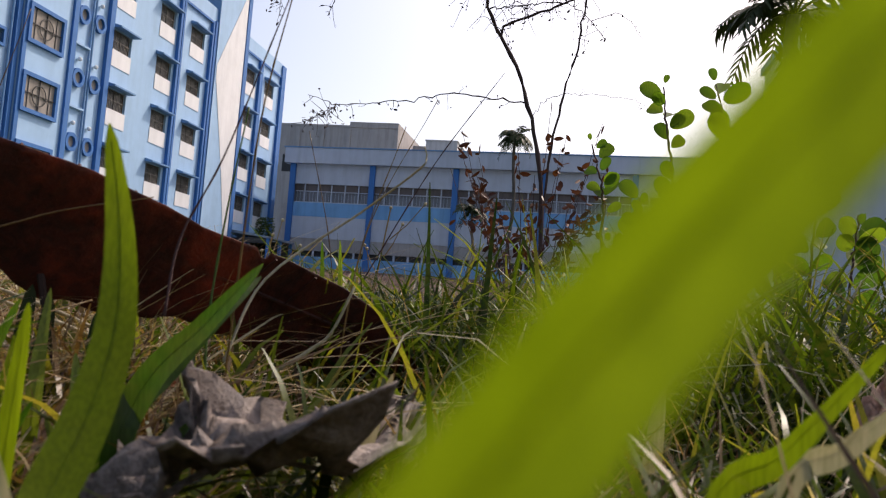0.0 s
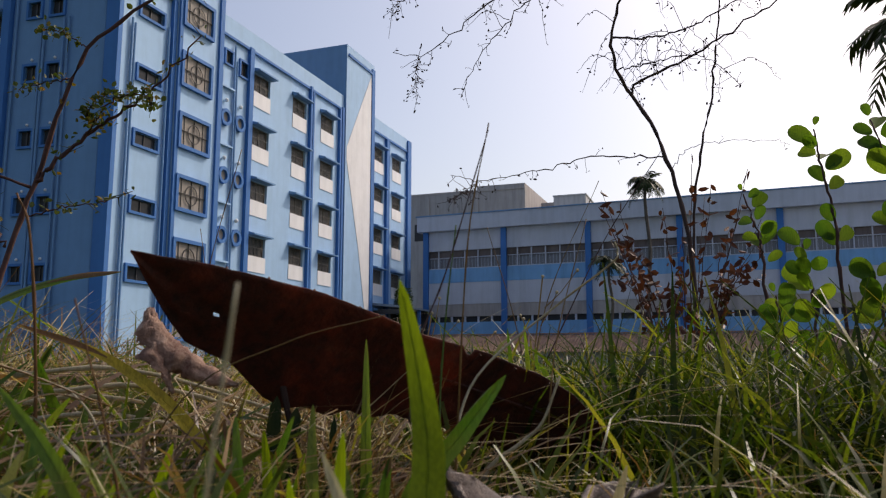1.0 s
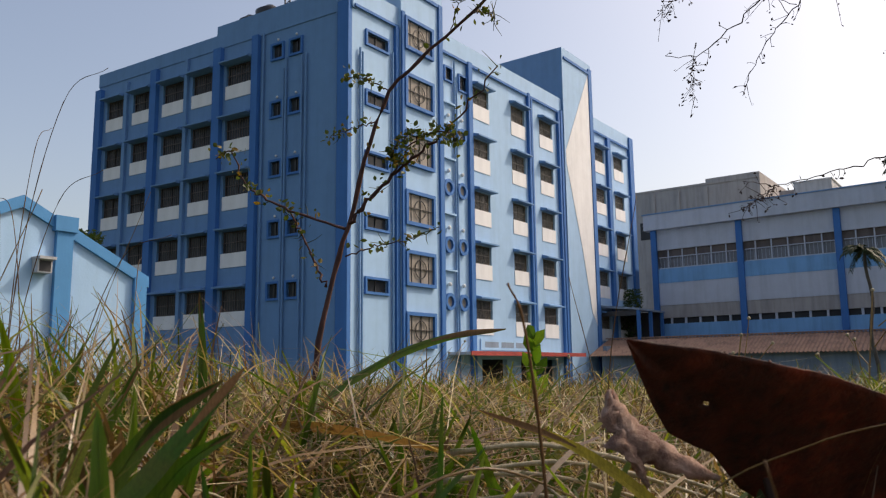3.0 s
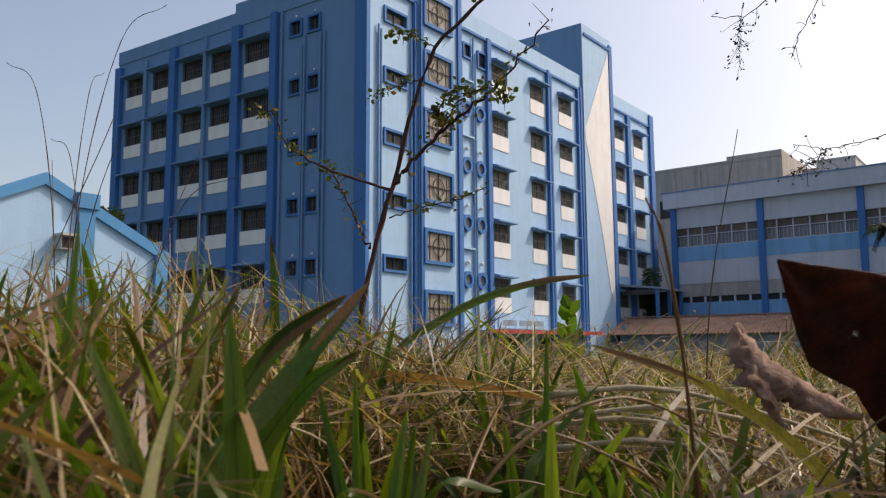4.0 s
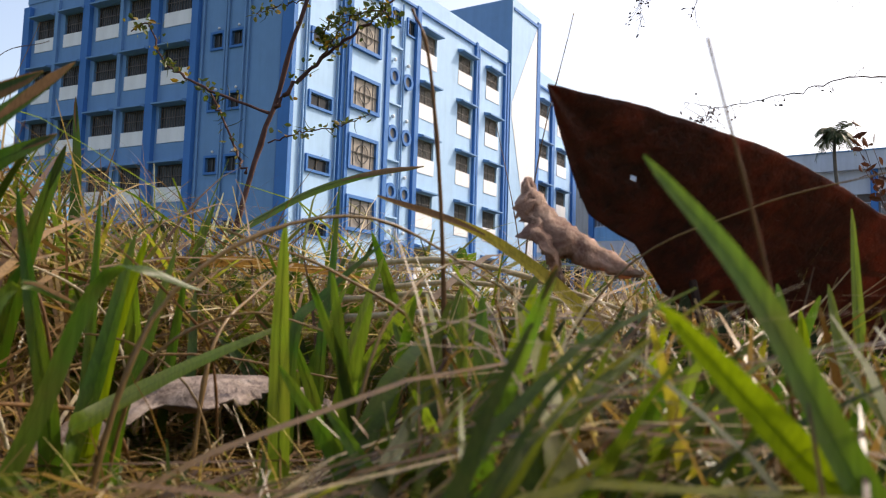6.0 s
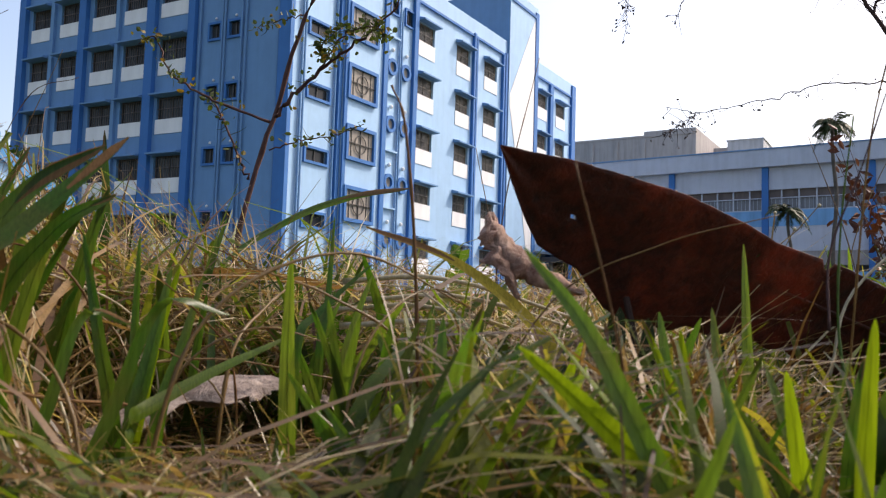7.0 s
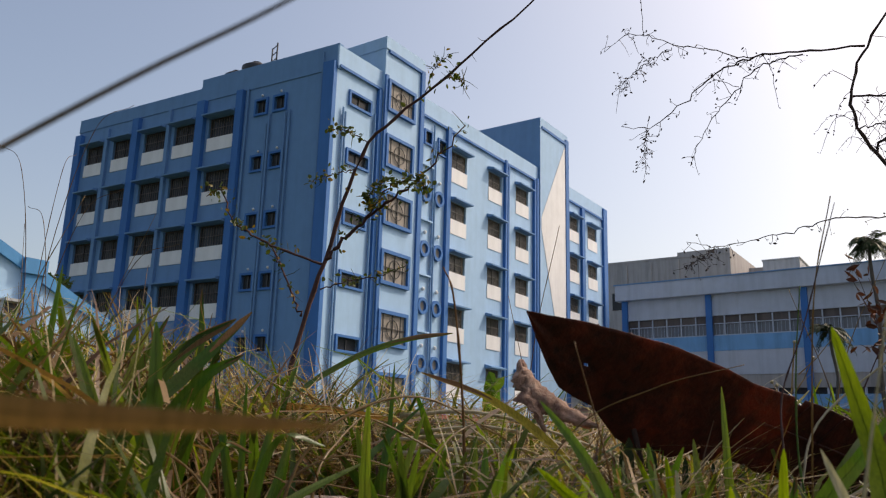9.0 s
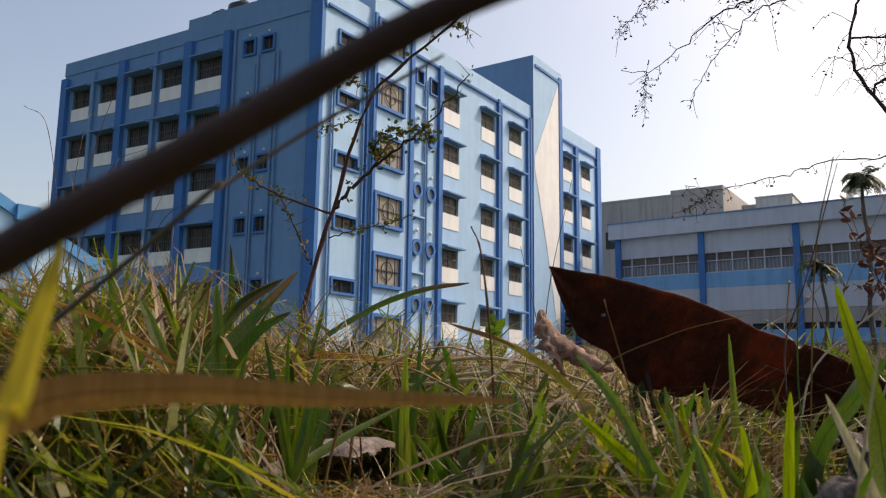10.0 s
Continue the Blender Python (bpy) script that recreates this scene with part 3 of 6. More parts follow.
# ---- tin-roofed shed in front of the hall ----
shed = thing("tin_shed", "low blockwork shed with a rusty corrugated tin roof", "shed")
part("wall", boxes((-26.8, 12, 57.2, 57.5, BASE, 1.0), (-26.8, -26.5, 57.5, 61.5, BASE, 1.6)), M_BLOCK, shed, "grey-blue block wall")
bm = bmesh.new()
n = 300
prev = None
for i in range(n + 1):
    x = -27.6 + 40.0 * i / n
    dz = 0.05 * (1 if i % 2 else -1)
    cur = [bm.verts.new((x, 56.4, 0.98 + dz)), bm.verts.new((x, 60.2, 2.35 + dz)), bm.verts.new((x, 63.6, 1.3 + dz))]
    if prev:
        bm.faces.new((prev[0], cur[0], cur[1], prev[1]))
        bm.faces.new((prev[1], cur[1], cur[2], prev[2]))
    prev = cur
roof = part("tin_roof", bm, M_TIN, shed, "rusty corrugated sheets")
sol = roof.modifiers.new("thick", "SOLIDIFY")
sol.thickness = 0.03
part("ridge_cap", boxes((-27.7, 12.4, 60.0, 60.4, 2.36, 2.45)), M_TIN, shed)
part("gable", boxes((-26.8, -26.55, 57.5, 62.5, 1.6, 1.75)), M_BLOCK, shed)

# ---- dark porch beside the tall fin ----
porch = thing("porch", "dark open porch with a sloping metal roof", "porch")
bm = bmesh.new()
pr = [(-28.0, 5.15), (-24.6, 4.75), (-24.6, 4.6), (-28.0, 4.95)]
a = [bm.verts.new((x, 59.8, z)) for x, z in pr]
b = [bm.verts.new((x, 65.2, z)) for x, z in pr]
bm.faces.new(a)
bm.faces.new(b[::-1])
for i in range(4):
    bm.faces.new((a[i], b[i], b[(i + 1) % 4], a[(i + 1) % 4]))
part("porch_roof", bm, M_BLOCK, porch)
for x, y in ((-24.8, 60.0), (-24.8, 62.5), (-24.8, 65.0)):
    part("post", boxes((x - 0.12, x + 0.12, y - 0.12, y + 0.12, BASE, 4.65)), M_DEEP, porch)
# Near-black sheet colours in the shade inside the open porch.
part("back_panel", boxes((-27.9, -24.9, 65.0, 65.15, BASE, 4.7)), M_INSIDE_SHADE, porch)
part("beam", boxes((-27.9, -24.7, 59.9, 60.05, 4.2, 4.6)), M_IRON, porch)

# ---- gabled hut ----
hut = thing("gabled_hut", "pale blue gabled hut with blue coping and pilasters", "hut")
GX, PK, ZP, SL = -20.0, 9.4, 4.52, 0.49
zr = lambda y: ZP - SL * abs(y - PK)


def gable_prism(y0, y1, lower, upper, x0, x1):
    """A gable-shaped slab between two heights counted from the roof line."""
    ys = sorted({y0, y1, PK} if y0 < PK < y1 else {y0, y1})
    bm = bmesh.new()
    for p, q in zip(ys, ys[1:]):
        v = []
        for x in (x0, x1):
            for y in (p, q):
                lowz = lower if lower < -1 else zr(y) + lower
                v += [bm.verts.new((x, y, lowz)), bm.verts.new((x, y, zr(y) + upper))]
        for f in ((0, 1, 3, 2), (4, 6, 7, 5), (0, 4, 5, 1), (2, 3, 7, 6), (1, 5, 7, 3), (0, 2, 6, 4)):
            bm.faces.new([v[i] for i in f])
    bmesh.ops.remove_doubles(bm, verts=bm.verts, dist=1e-5)
    bmesh.ops.recalc_face_normals(bm, faces=bm.faces)
    return bm


part("gable_wall", gable_prism(5.9, 12.9, -1.4, -0.28, GX - 0.3, GX), M_LIGHT, hut, "pale blue gable wall")
part("coping", gable_prism(5.8, 13.0, -0.28, 0.03, GX - 0.34, GX + 0.1), M_HUT, hut, "blue painted sloping coping")
part("roof", gable_prism(5.8, 13.0, -0.30, -0.12, GX - 9, GX - 0.3), M_CONC, hut)
part("pilaster", boxes((GX, GX + 0.14, 10.28, 10.72, BASE, 4.12), (GX - 0.1, GX + 0.2, 10.2, 10.8, 3.75, 4.15)), M_HUT, hut)
part("pilaster", boxes((GX, GX + 0.14, 12.55, 12.92, BASE, 2.75)), M_HUT, hut)
part("side_wall", boxes((GX - 9, GX - 0.3, 12.6, 12.9, BASE, 2.45), (GX - 9, GX - 0.3, 5.9, 6.2, BASE, 2.45)), M_LIGHT, hut)
ex = part("exhaust_cowl", boxes((GX, GX + 0.3, 9.75, 10.12, 2.62, 2.95), (GX, GX + 0.45, 9.72, 10.15, 2.95, 3.02)), M_CONC2, hut, "grey metal exhaust cowl")
part("opening", boxes((GX + 0.29, GX + 0.31, 9.79, 10.08, 2.65, 2.92)), M_INSIDE_SHADE, ex)

# ---- blue building beyond the large palm ----
side = thing("side_building", "pale blue building with a deep blue sloping roof edge", "building")
part("wall", boxes((9.6, 24, 37.0, 46, BASE, 14.5)), M_LAV, side)
bm = bmesh.new()
v = [bm.verts.new(p) for p in ((9.5, 36.9, 5.6), (9.5, 36.9, 6.3), (14.5, 36.9, 12.6), (14.5, 36.9, 11.9), (9.5, 36.3, 5.6), (9.5, 36.3, 6.3), (14.5, 36.3, 12.6), (14.5, 36.3, 11.9))]
for f in ((0, 1, 2, 3), (4, 7, 6, 5), (0, 4, 5, 1), (1, 5, 6, 2), (2, 6, 7, 3), (3, 7, 4, 0)):
    bm.faces.new([v[i] for i in f])
part("stair_edge", bm, M_DEEP, side)
part("cornice", boxes((9.4, 24.2, 36.7, 46.2, 14.5, 14.9)), M_DEEP, side)
for z in (1.5, 5.0, 8.6):
    part("window", boxes((15.6, 17.4, 36.93, 37.02, z, z + 1.5)), M_GLASS, side)


# ---- palms and the tree in the gap ----
def frond(bm, base, az, length, droop, rise, leaflets, lw, ll):
    spine = []
    for i in range(9):
        u = i / 8
        r = length * u * (1 - 0.12 * u)
        spine.append(Vector(base) + Vector((math.cos(az) * r, math.sin(az) * r, rise * u - droop * u * u)))
    add_tube(bm, spine, [0.035 * length / 2 * (1 - 0.8 * i / 8) + 0.006 for i in range(9)], 4)
    side = Vector((-math.sin(az), math.cos(az), 0))
    for k in range(leaflets):
        u = 0.18 + 0.8 * k / leaflets
        i = min(int(u * 8), 7)
        p = spine[i].lerp(spine[i + 1], u * 8 - i)
        d = (spine[i + 1] - spine[i]).normalized()
        for sgn in (-1, 1):
            l = ll * (1 - 0.55 * abs(u - 0.45)) * random.uniform(0.8, 1.1)
            way = (side * sgn * 0.8 + d * 0.55 + Vector((0, 0, random.uniform(-0.65, -0.1)))).normalized()
            q = p + way * l + Vector((0, 0, -0.18 * l))
            w = d * lw
            m1 = p.lerp(q, 0.5) + Vector((0, 0, 0.06 * l))
            v = [bm.verts.new(x) for x in (p - w * 0.5, p + w * 0.5, m1 + w, m1 - w, q)]
            bm.faces.new((v[0], v[1], v[2], v[3]))
            bm.faces.new((v[3], v[2], v[4]))


def palm(x, y, z_top, length, label, trunk_r, n=11, skirt=0):
    zg = ground_z(x, y)
    ob = thing("palm_tree", label, "palm tree", m=pose(x, y, zg))
    h = z_top - zg
    bm = bmesh.new()
    pts = [(0.12 * math.sin(k), 0.1 * math.cos(k * 0.7) - 0.1, h * k / 12) for k in range(13)]
    add_tube(bm, pts, [trunk_r * (1.25 - 0.4 * k / 12) for k in range(13)], 10)
    part("trunk", bm, W_PALM, ob, smooth=True)
    bm = bmesh.new()
    c = pts[-1]
    for k in range(n):
        frond(bm, c, k * 2.399 + 0.4, length * random.uniform(0.85, 1.1), length * random.uniform(0.6, 1.45), length * random.uniform(0.15, 1.4), 15, length * 0.036, length * 0.34)
    part("crown", bm, L_PALM, ob)
    if skirt:
        bm = bmesh.new()
        for k in range(22):
            az = k * 2.399
            frond(bm, (c[0], c[1], c[2] - random.uniform(0.2, skirt * 0.55)), az, length * 0.3, length * random.uniform(0.9, 1.5), 0.1, 12, length * 0.04, length * 0.26)
        part("dead_fronds", bm, L_PALMDRY, ob, "hanging dry brown fronds")
    return ob


palm(-5.3, 58.4, 13.2, 1.5, "slender tall palm tree standing before the hall", 0.13, 30)
palm(-7.5, 54.2, 6.9, 1.5, "small palm tree standing before the hall", 0.1, 18)
palm(5.9, 24.4, 9.5, 2.6, "tall palm tree with a skirt of dead fronds", 0.24, 15, 5.0)


def leaf_tree(x, y, h, rad, label):
    zg = ground_z(x, y)
    ob = thing("tree", label, "tree", m=pose(x, y, zg))
    bm = bmesh.new()
    add_tube(bm, [(0, 0, 0), (0.1, 0, h * 0.35), (0, 0.1, h * 0.75)], [0.16, 0.12, 0.05], 8)
    for k in range(7):
        az = k * 2.4
        add_tube(bm, [(0.05, 0.05, h * (0.3 + 0.06 * k)), (rad * 0.6 * math.cos(az), rad * 0.6 * math.sin(az), h * (0.5 + 0.06 * k))], [0.06, 0.015], 5)
    part("trunk", bm, W_PALM, ob)
    bm = bmesh.new()
    for k in range(1500):
        a, u = random.uniform(0, math.tau), random.random() ** 0.5
        zz = random.uniform(0.3, 1.0)
        rr = rad * u * (1.05 - 0.6 * abs(zz - 0.6)) * (0.75 + 0.4 * noise.noise((math.cos(a) * 2, math.sin(a) * 2, zz * 4)))
        p = Vector((rr * math.cos(a), rr * math.sin(a), h * zz))
        d = Vector((random.gauss(0, 1), random.gauss(0, 1), random.gauss(0, 0.6))).normalized()
        s = d.orthogonal().normalized() * 0.07
        v = [bm.verts.new(q) for q in (p - s, p + d * 0.12, p + s, p - d * 0.12)]
        bm.faces.new(v)
    part("crown", bm, L_TREE, ob)


leaf_tree(-27.3, 65.0, 8.2, 1.3, "small dark leafy tree between the buildings")
leaf_tree(-32.0, 17.9, 7.5, 1.1, "dark leafy tree behind the gabled hut")

# ---- the large brown leaf standing in the grass ----
LEAF_TIP = Vector((-0.131, 0.236, 0.114))
LEAF_U = Vector((0.775, 0.632, 0.0))
LEAF_N = Vector((0.333, -0.680, -0.653)).normalized()


def ramp_value(table, s):
    for (a, za), (b, zb) in zip(table, table[1:]):
        if s <= b:
            u = (s - a) / (b - a)
            return za + (zb - za) * u
    return table[-1][1]


def on_leaf(s, z, bulge=0.0):
    """The point of the leaning leaf at s along it and at that height."""
    p = LEAF_TIP + LEAF_U * s
    dz = z - p.z
    back = Vector((LEAF_N.x, LEAF_N.y, 0))
    p = p + Vector((0, 0, dz)) - back * (LEAF_N.z * dz / (LEAF_N.x ** 2 + LEAF_N.y ** 2))
    return p + LEAF_N * bulge


def brown_leaf():
    ob = thing("fallen_leaf", "large dry red-brown leaf standing on edge in grass", "leaf")
    top = [(0, 0.1142), (0.025, 0.1115), (0.045, 0.1078), (0.066, 0.1035), (0.092, 0.0945), (0.106, 0.088), (0.122, 0.0835), (0.145, 0.0765), (0.167, 0.069), (0.186, 0.060), (0.203, 0.047), (0.216, 0.033)]
    low = [(0, 0.1135), (0.004, 0.103), (0.009, 0.092), (0.014, 0.083), (0.03, 0.0755), (0.041, 0.060), (0.064, 0.0545), (0.1, 0.052), (0.12, 0.0455), (0.146, 0.036), (0.177, 0.027), (0.216, 0.024)]
    bm = bmesh.new()
    ns, nz = 110, 26
    grid = []
    for i in range(ns + 1):
        s = 0.216 * i / ns
        t0, l0 = ramp_value(top, s), ramp_value(low, s)
        t0 += 0.0004 * noise.noise((s * 160, 3, 0))
        l0 += 0.0022 * noise.noise((s * 110, 7, 0)) * min(1, i / 4)
        if 0.128 < s < 0.1335:
            t0 -= 0.003
        row = []
        for j in range(nz + 1):
            v = j / nz
            z = l0 + (t0 - l0) * v
            b = 0.002 * math.sin(s * 30) * v + 0.0012 * noise.noise((s * 40, v * 3, 0)) + 0.0004 * math.sin(s * 300 + v * 2) * (1 - v)
            row.append(bm.verts.new(on_leaf(s, z, b)))
        grid.append(row)
    for i in range(ns):
        for j in range(nz):
            if i == 13 and j == 12:
                continue
            bm.faces.new((grid[i][j], grid[i + 1][j], grid[i + 1][j + 1], grid[i][j + 1]))
    blade = part("leaf_blade", bm, M_BROWN, ob, smooth=True)
    blade.modifiers.new("thick", "SOLIDIFY").thickness = 0.0003
    mid = bmesh.new()
    add_tube(mid, [on_leaf(0.012 + 0.2 * k / 20, ramp_value(low, 0.012 + 0.2 * k / 20) * 0.42 + ramp_value(top, 0.012 + 0.2 * k / 20) * 0.58, -0.0008) for k in range(21)], 0.0009, 5)
    part("midrib", mid, M_BROWN, ob)
    for s in (0.02, 0.035, 0.052, 0.07, 0.088, 0.106, 0.124, 0.142, 0.16, 0.178):
        vn = bmesh.new()
        lo_, hi_ = ramp_value(low, s), ramp_value(top, s)
        add_tube(vn, [on_leaf(s + 0.012 * k / 5, lo_ * 0.42 + hi_ * 0.58 + (ramp_value(top, s + 0.012) - lo_ * 0.42 - hi_ * 0.58) * k / 5 * 0.95, -0.0005) for k in range(6)], 0.0006, 4)
        part("vein", vn, M_BROWN, ob)
    st = bmesh.new()
    a = on_leaf(0.05, 0.066)
    add_tube(st, curve_pts([a, a + Vector((0.004, 0.004, -0.03)), (a.x + 0.002, a.y + 0.006, -0.01)], 8), 0.0014, 7)
    part("stalk", st, W_DARK, ob, "dark stalk holding the leaf up")
    st = bmesh.new()
    a = on_leaf(0.2, 0.032)
    add_tube(st, curve_pts([a, a + Vector((0.001, 0.002, -0.02)), (a.x, a.y + 0.003, -0.01)], 6), 0.0011, 6)
    part("stalk", st, W_DARK, ob)


brown_leaf()


def curled_leaf(label, spine, width, mat, curl, seed, tear=0.3, mirror=1.0, crumple=1.0):
    """A dry leaf rolled about its length."""
    ob = thing("dry_leaf", label, "leaf")
    rng = random.Random(seed)
    pts = curve_pts(spine, 34)
    bm = bmesh.new()
    rows = []
    n = 18
    for i, p in enumerate(pts):
        u = i / 34
        d = (pts[min(i + 1, 34)] - pts[max(i - 1, 0)]).normalized()
        a = d.cross(Vector((0, 0, 1))).normalized()
        b = a.cross(d)
        w = width * (math.sin(math.pi * min(1, 0.04 + 0.96 * u)) ** 0.8) * (1 + tear * noise.noise((u * 9, seed, 0)) + 0.5 * tear * noise.noise((u * 31, seed, 2)))
        row = []
        for j in range(n + 1):
            v = j / n * 2 - 1
            th = v * curl * (1 + 0.35 * noise.noise((u * 4, seed, v)))
            r = w / (curl if abs(curl) > 0.1 else 0.1)
            q = p + a * (math.sin(th) * r) * mirror + b * ((1 - math.cos(th)) * r) + (b + a * 0.5) * crumple * (0.7 * width * (0.3 - abs(noise.noise((u * 6, v * 2.2, seed)))) + 0.24 * width * noise.noise((u * 17, v * 6, seed + 3)))
            row.append(bm.verts.new(q))
        rows.append(row)
    for i in range(34):
        for j in range(n):
            if (j in (0, n - 1)) and rng.random() < tear * 0.6:
                continue
            bm.faces.new((rows[i][j], rows[i + 1][j], rows[i + 1][j + 1], rows[i][j + 1]))
    bl = part("leaf_blade", bm, mat, ob, smooth=True)
    bl.modifiers.new("thick", "SOLIDIFY").thickness = 0.0005
    mb = bmesh.new()
    add_tube(mb, [p - Vector((0, 0, 0.0006)) for p in pts], [0.0011 * (1 - 0.6 * i / 34) for i in range(35)], 5)
    part("midrib", mb, mat, ob)
    return ob


curled_leaf("small pale pinkish curled dry leaf caught in grass", [(-0.1565, 0.2765, 0.0965), (-0.1468, 0.2804, 0.0841), (-0.137, 0.2843, 0.0767), (-0.122, 0.2895, 0.0664)], 0.0135, M_PINK, -2.3, 3, 0.35, crumple=0.28)
curled_leaf("small pale dry leaf curled beside the brown one", [(-0.1557, 0.2770, 0.0973), (-0.1517, 0.2762, 0.0882), (-0.1471, 0.2752, 0.0775), (-0.1435, 0.2771, 0.0635)], 0.0085, M_PINK, -1.5, 6, 0.45, crumple=0.4)
curled_leaf("crumpled grey-brown dead leaf lying in grass", [(-0.014, 0.194, 0.000), (0.000, 0.203, 0.022), (0.014, 0.214, 0.029), (0.028, 0.25, 0.022), (0.030, 0.292, 0.032)], 0.030, M_GREY, 0.8, 5, 0.7, crumple=0.85)
curled_leaf("arched grey-brown dead leaf lying on the ground", [(-0.284, 0.170, -0.002), (-0.2640, 0.1945, 0.0150), (-0.2464, 0.2233, 0.0275), (-0.2320, 0.2530, 0.0250), (-0.2120, 0.2840, 0.0040)], 0.026, M_GREY, -0.3, 8, 0.5, crumple=0.28)
curled_leaf("small brown dead leaf lying among stems", [(-0.12, 0.36, 0.0), (-0.10, 0.375, 0.02), (-0.07, 0.38, 0.012)], 0.010, M_PINK, 1.2, 11, 0.5)
curled_leaf("tan dead leaf lying in the grass", [(0.175, 0.33, 0.03), (0.20, 0.345, 0.045), (0.235, 0.35, 0.035)], 0.013, M_PINK, 1.2, 14, 0.3)


# ---- single broad blades and stalks near the path ----
def blade_thing(label, ctrl, width, mat, side=None, fold=0.12, name="grass_blade", taper=0.55, n=20, rib=0.018, dry=0.0):
    pts = curve_pts(ctrl, n)
    bm = bmesh.new()
    d = pts[-1] - pts[0]
    sd = Vector(side) if side else d.cross(Vector((0.5, -0.8, 0.1))).normalized()
    ws = []
    for i in range(n + 1):
        u = i / n
        ws.append(width * (0.6 + 0.4 * min(1, u / 0.35)) * (max(0.0, 1 - u) ** taper) + 0.0003)
    add_ribbon(bm, pts, ws, sd, fold)
    ob = tagged(new(name, mesh_of(name, bm, mat, True)), label, "grass", "single grass blades")
    if rib:
        rb = bmesh.new()
        add_tube(rb, pts[1:-1], [width * rib * (1 - 0.7 * i / n) for i in range(n - 1)], 5)
        part("midrib", rb, mat, ob, smooth=True)
    if dry:
        k = int(n * (1 - dry))
        tb = bmesh.new()
        add_ribbon(tb, [p + Vector((0, 0, 0.0003)) for p in pts[k:]], [w * 1.06 * min(1.0, 0.15 + 0.3 * i) for i, w in enumerate(ws[k:])], sd, fold)
        part("dry_tip", tb, G_RUST, ob, "withered brown tip", smooth=True)
    return ob


def stalk(label, ctrl, r, mat, n=20, name="dry_stalk", knots=0):
    pts = curve_pts(ctrl, n)
    bm = bmesh.new()
    add_tube(bm, pts, [r * (1 - 0.55 * i / n) * (1.35 if knots and i % (n // knots) == 0 else 1) for i in range(n + 1)], 7)
    me = mesh_of(name, bm, mat, True)
    return tagged(new(name, me), label, "stalk", "dry stalks")


blade_thing("translucent lime-green grass blade with a dry tip", [(0.0104, 0.1472, -0.008), (0.0104, 0.1472, 0.0271), (0.0090, 0.1521, 0.0334), (0.0079, 0.1611, 0.0434), (0.0061, 0.1687, 0.0553), (0.0027, 0.1739, 0.0677), (-0.0005, 0.1756, 0.0807), (-0.0033, 0.1753, 0.0931)], 0.0098, G_LIME, (0.85, 0.4, 0.0), 0.06, taper=0.5, n=26, rib=0.02)
# Narrow blade, pulled close to the camera's start so that it looks broad.
blade_thing("lime-green grass blade bending across, set close to fit the camera view", [(0.060, 0.066, -0.008), (0.066, 0.062, 0.035), (0.0759, 0.0604, 0.0549), (0.0777, 0.0605, 0.0580), (0.0800, 0.0607, 0.0610), (0.0823, 0.0609, 0.0642), (0.0847, 0.0610, 0.0672), (0.0870, 0.0612, 0.0700), (0.0892, 0.0614, 0.0725), (0.1030, 0.0630, 0.0840), (0.108, 0.064, 0.087)], 0.0028, G_LIME, (0.62, 0.1, -0.75), 0.4, taper=0.25, n=30, rib=0.025)
blade_thing("yellowing grass blade with a pale tip", [(-0.105, 0.282, -0.008), (-0.128, 0.275, 0.045), (-0.16, 0.264, 0.075), (-0.198, 0.252, 0.090)], 0.0065, G_YELL, (0.3, 0.6, 0.6), dry=0.3)
blade_thing("rust-brown fallen grass blade", [(-0.46, 0.325, -0.006), (-0.42, 0.32, 0.055), (-0.38, 0.317, 0.073), (-0.33, 0.312, 0.0745), (-0.28, 0.307, 0.071), (-0.24, 0.303, 0.066)], 0.009, G_RUST, (0.1, -0.3, 0.9))
blade_thing("long green grass blade with a brown tip", [(-0.40, 0.33, -0.008), (-0.385, 0.345, 0.075), (-0.342, 0.359, 0.1085), (-0.300, 0.370, 0.1235), (-0.262, 0.376, 0.127)], 0.011, G_BLADE, (0.3, 0.5, 0.7), dry=0.3)
blade_thing("broad dark-green grass blade leaning over", [(-0.226, 0.088, -0.008), (-0.2159, 0.0983, 0.0512), (-0.2172, 0.1259, 0.0777), (-0.2109, 0.1521, 0.1065)], 0.011, G_BLADE, (0.6, 0.75, 0.2), dry=0.2)
blade_thing("upright green grass blade", [(-0.272, 0.102, -0.008), (-0.275, 0.105, 0.06), (-0.276, 0.108, 0.124)], 0.006, G_BLADE)
blade_thing("upright green grass blade", [(-0.30, 0.115, -0.008), (-0.295, 0.118, 0.06), (-0.286, 0.122, 0.112)], 0.0065, G_BLADE)
blade_thing("upright dark-green blade before the brown leaf", [(-0.058, 0.278, -0.008), (-0.061, 0.281, 0.04), (-0.063, 0.284, 0.084)], 0.0055, G_BLADE, (0.8, 0.5, 0))
blade_thing("green grass blade leaning over", [(-0.03, 0.214, -0.008), (-0.018, 0.219, 0.038), (-0.006, 0.225, 0.056), (0.005, 0.231, 0.072)], 0.0085, G_BLADE, (0.7, 0.3, -0.5))
blade_thing("green grass blade standing in the thatch", [(-0.178, 0.192, -0.008), (-0.180, 0.191, 0.04), (-0.179, 0.1895, 0.074)], 0.0065, G_BLADE, (0.8, 0.5, 0))
blade_thing("pale bluish grass blade", [(0.104, 0.298, -0.008), (0.107, 0.300, 0.03), (0.1087, 0.3016, 0.052)], 0.0075, G_PALE, (0.9, 0.2, 0))
blade_thing("pale bluish grass blade", [(0.02, 0.25, -0.008), (0.028, 0.254, 0.025), (0.034, 0.256, 0.046)], 0.006, G_PALE, (0.9, 0.3, 0))
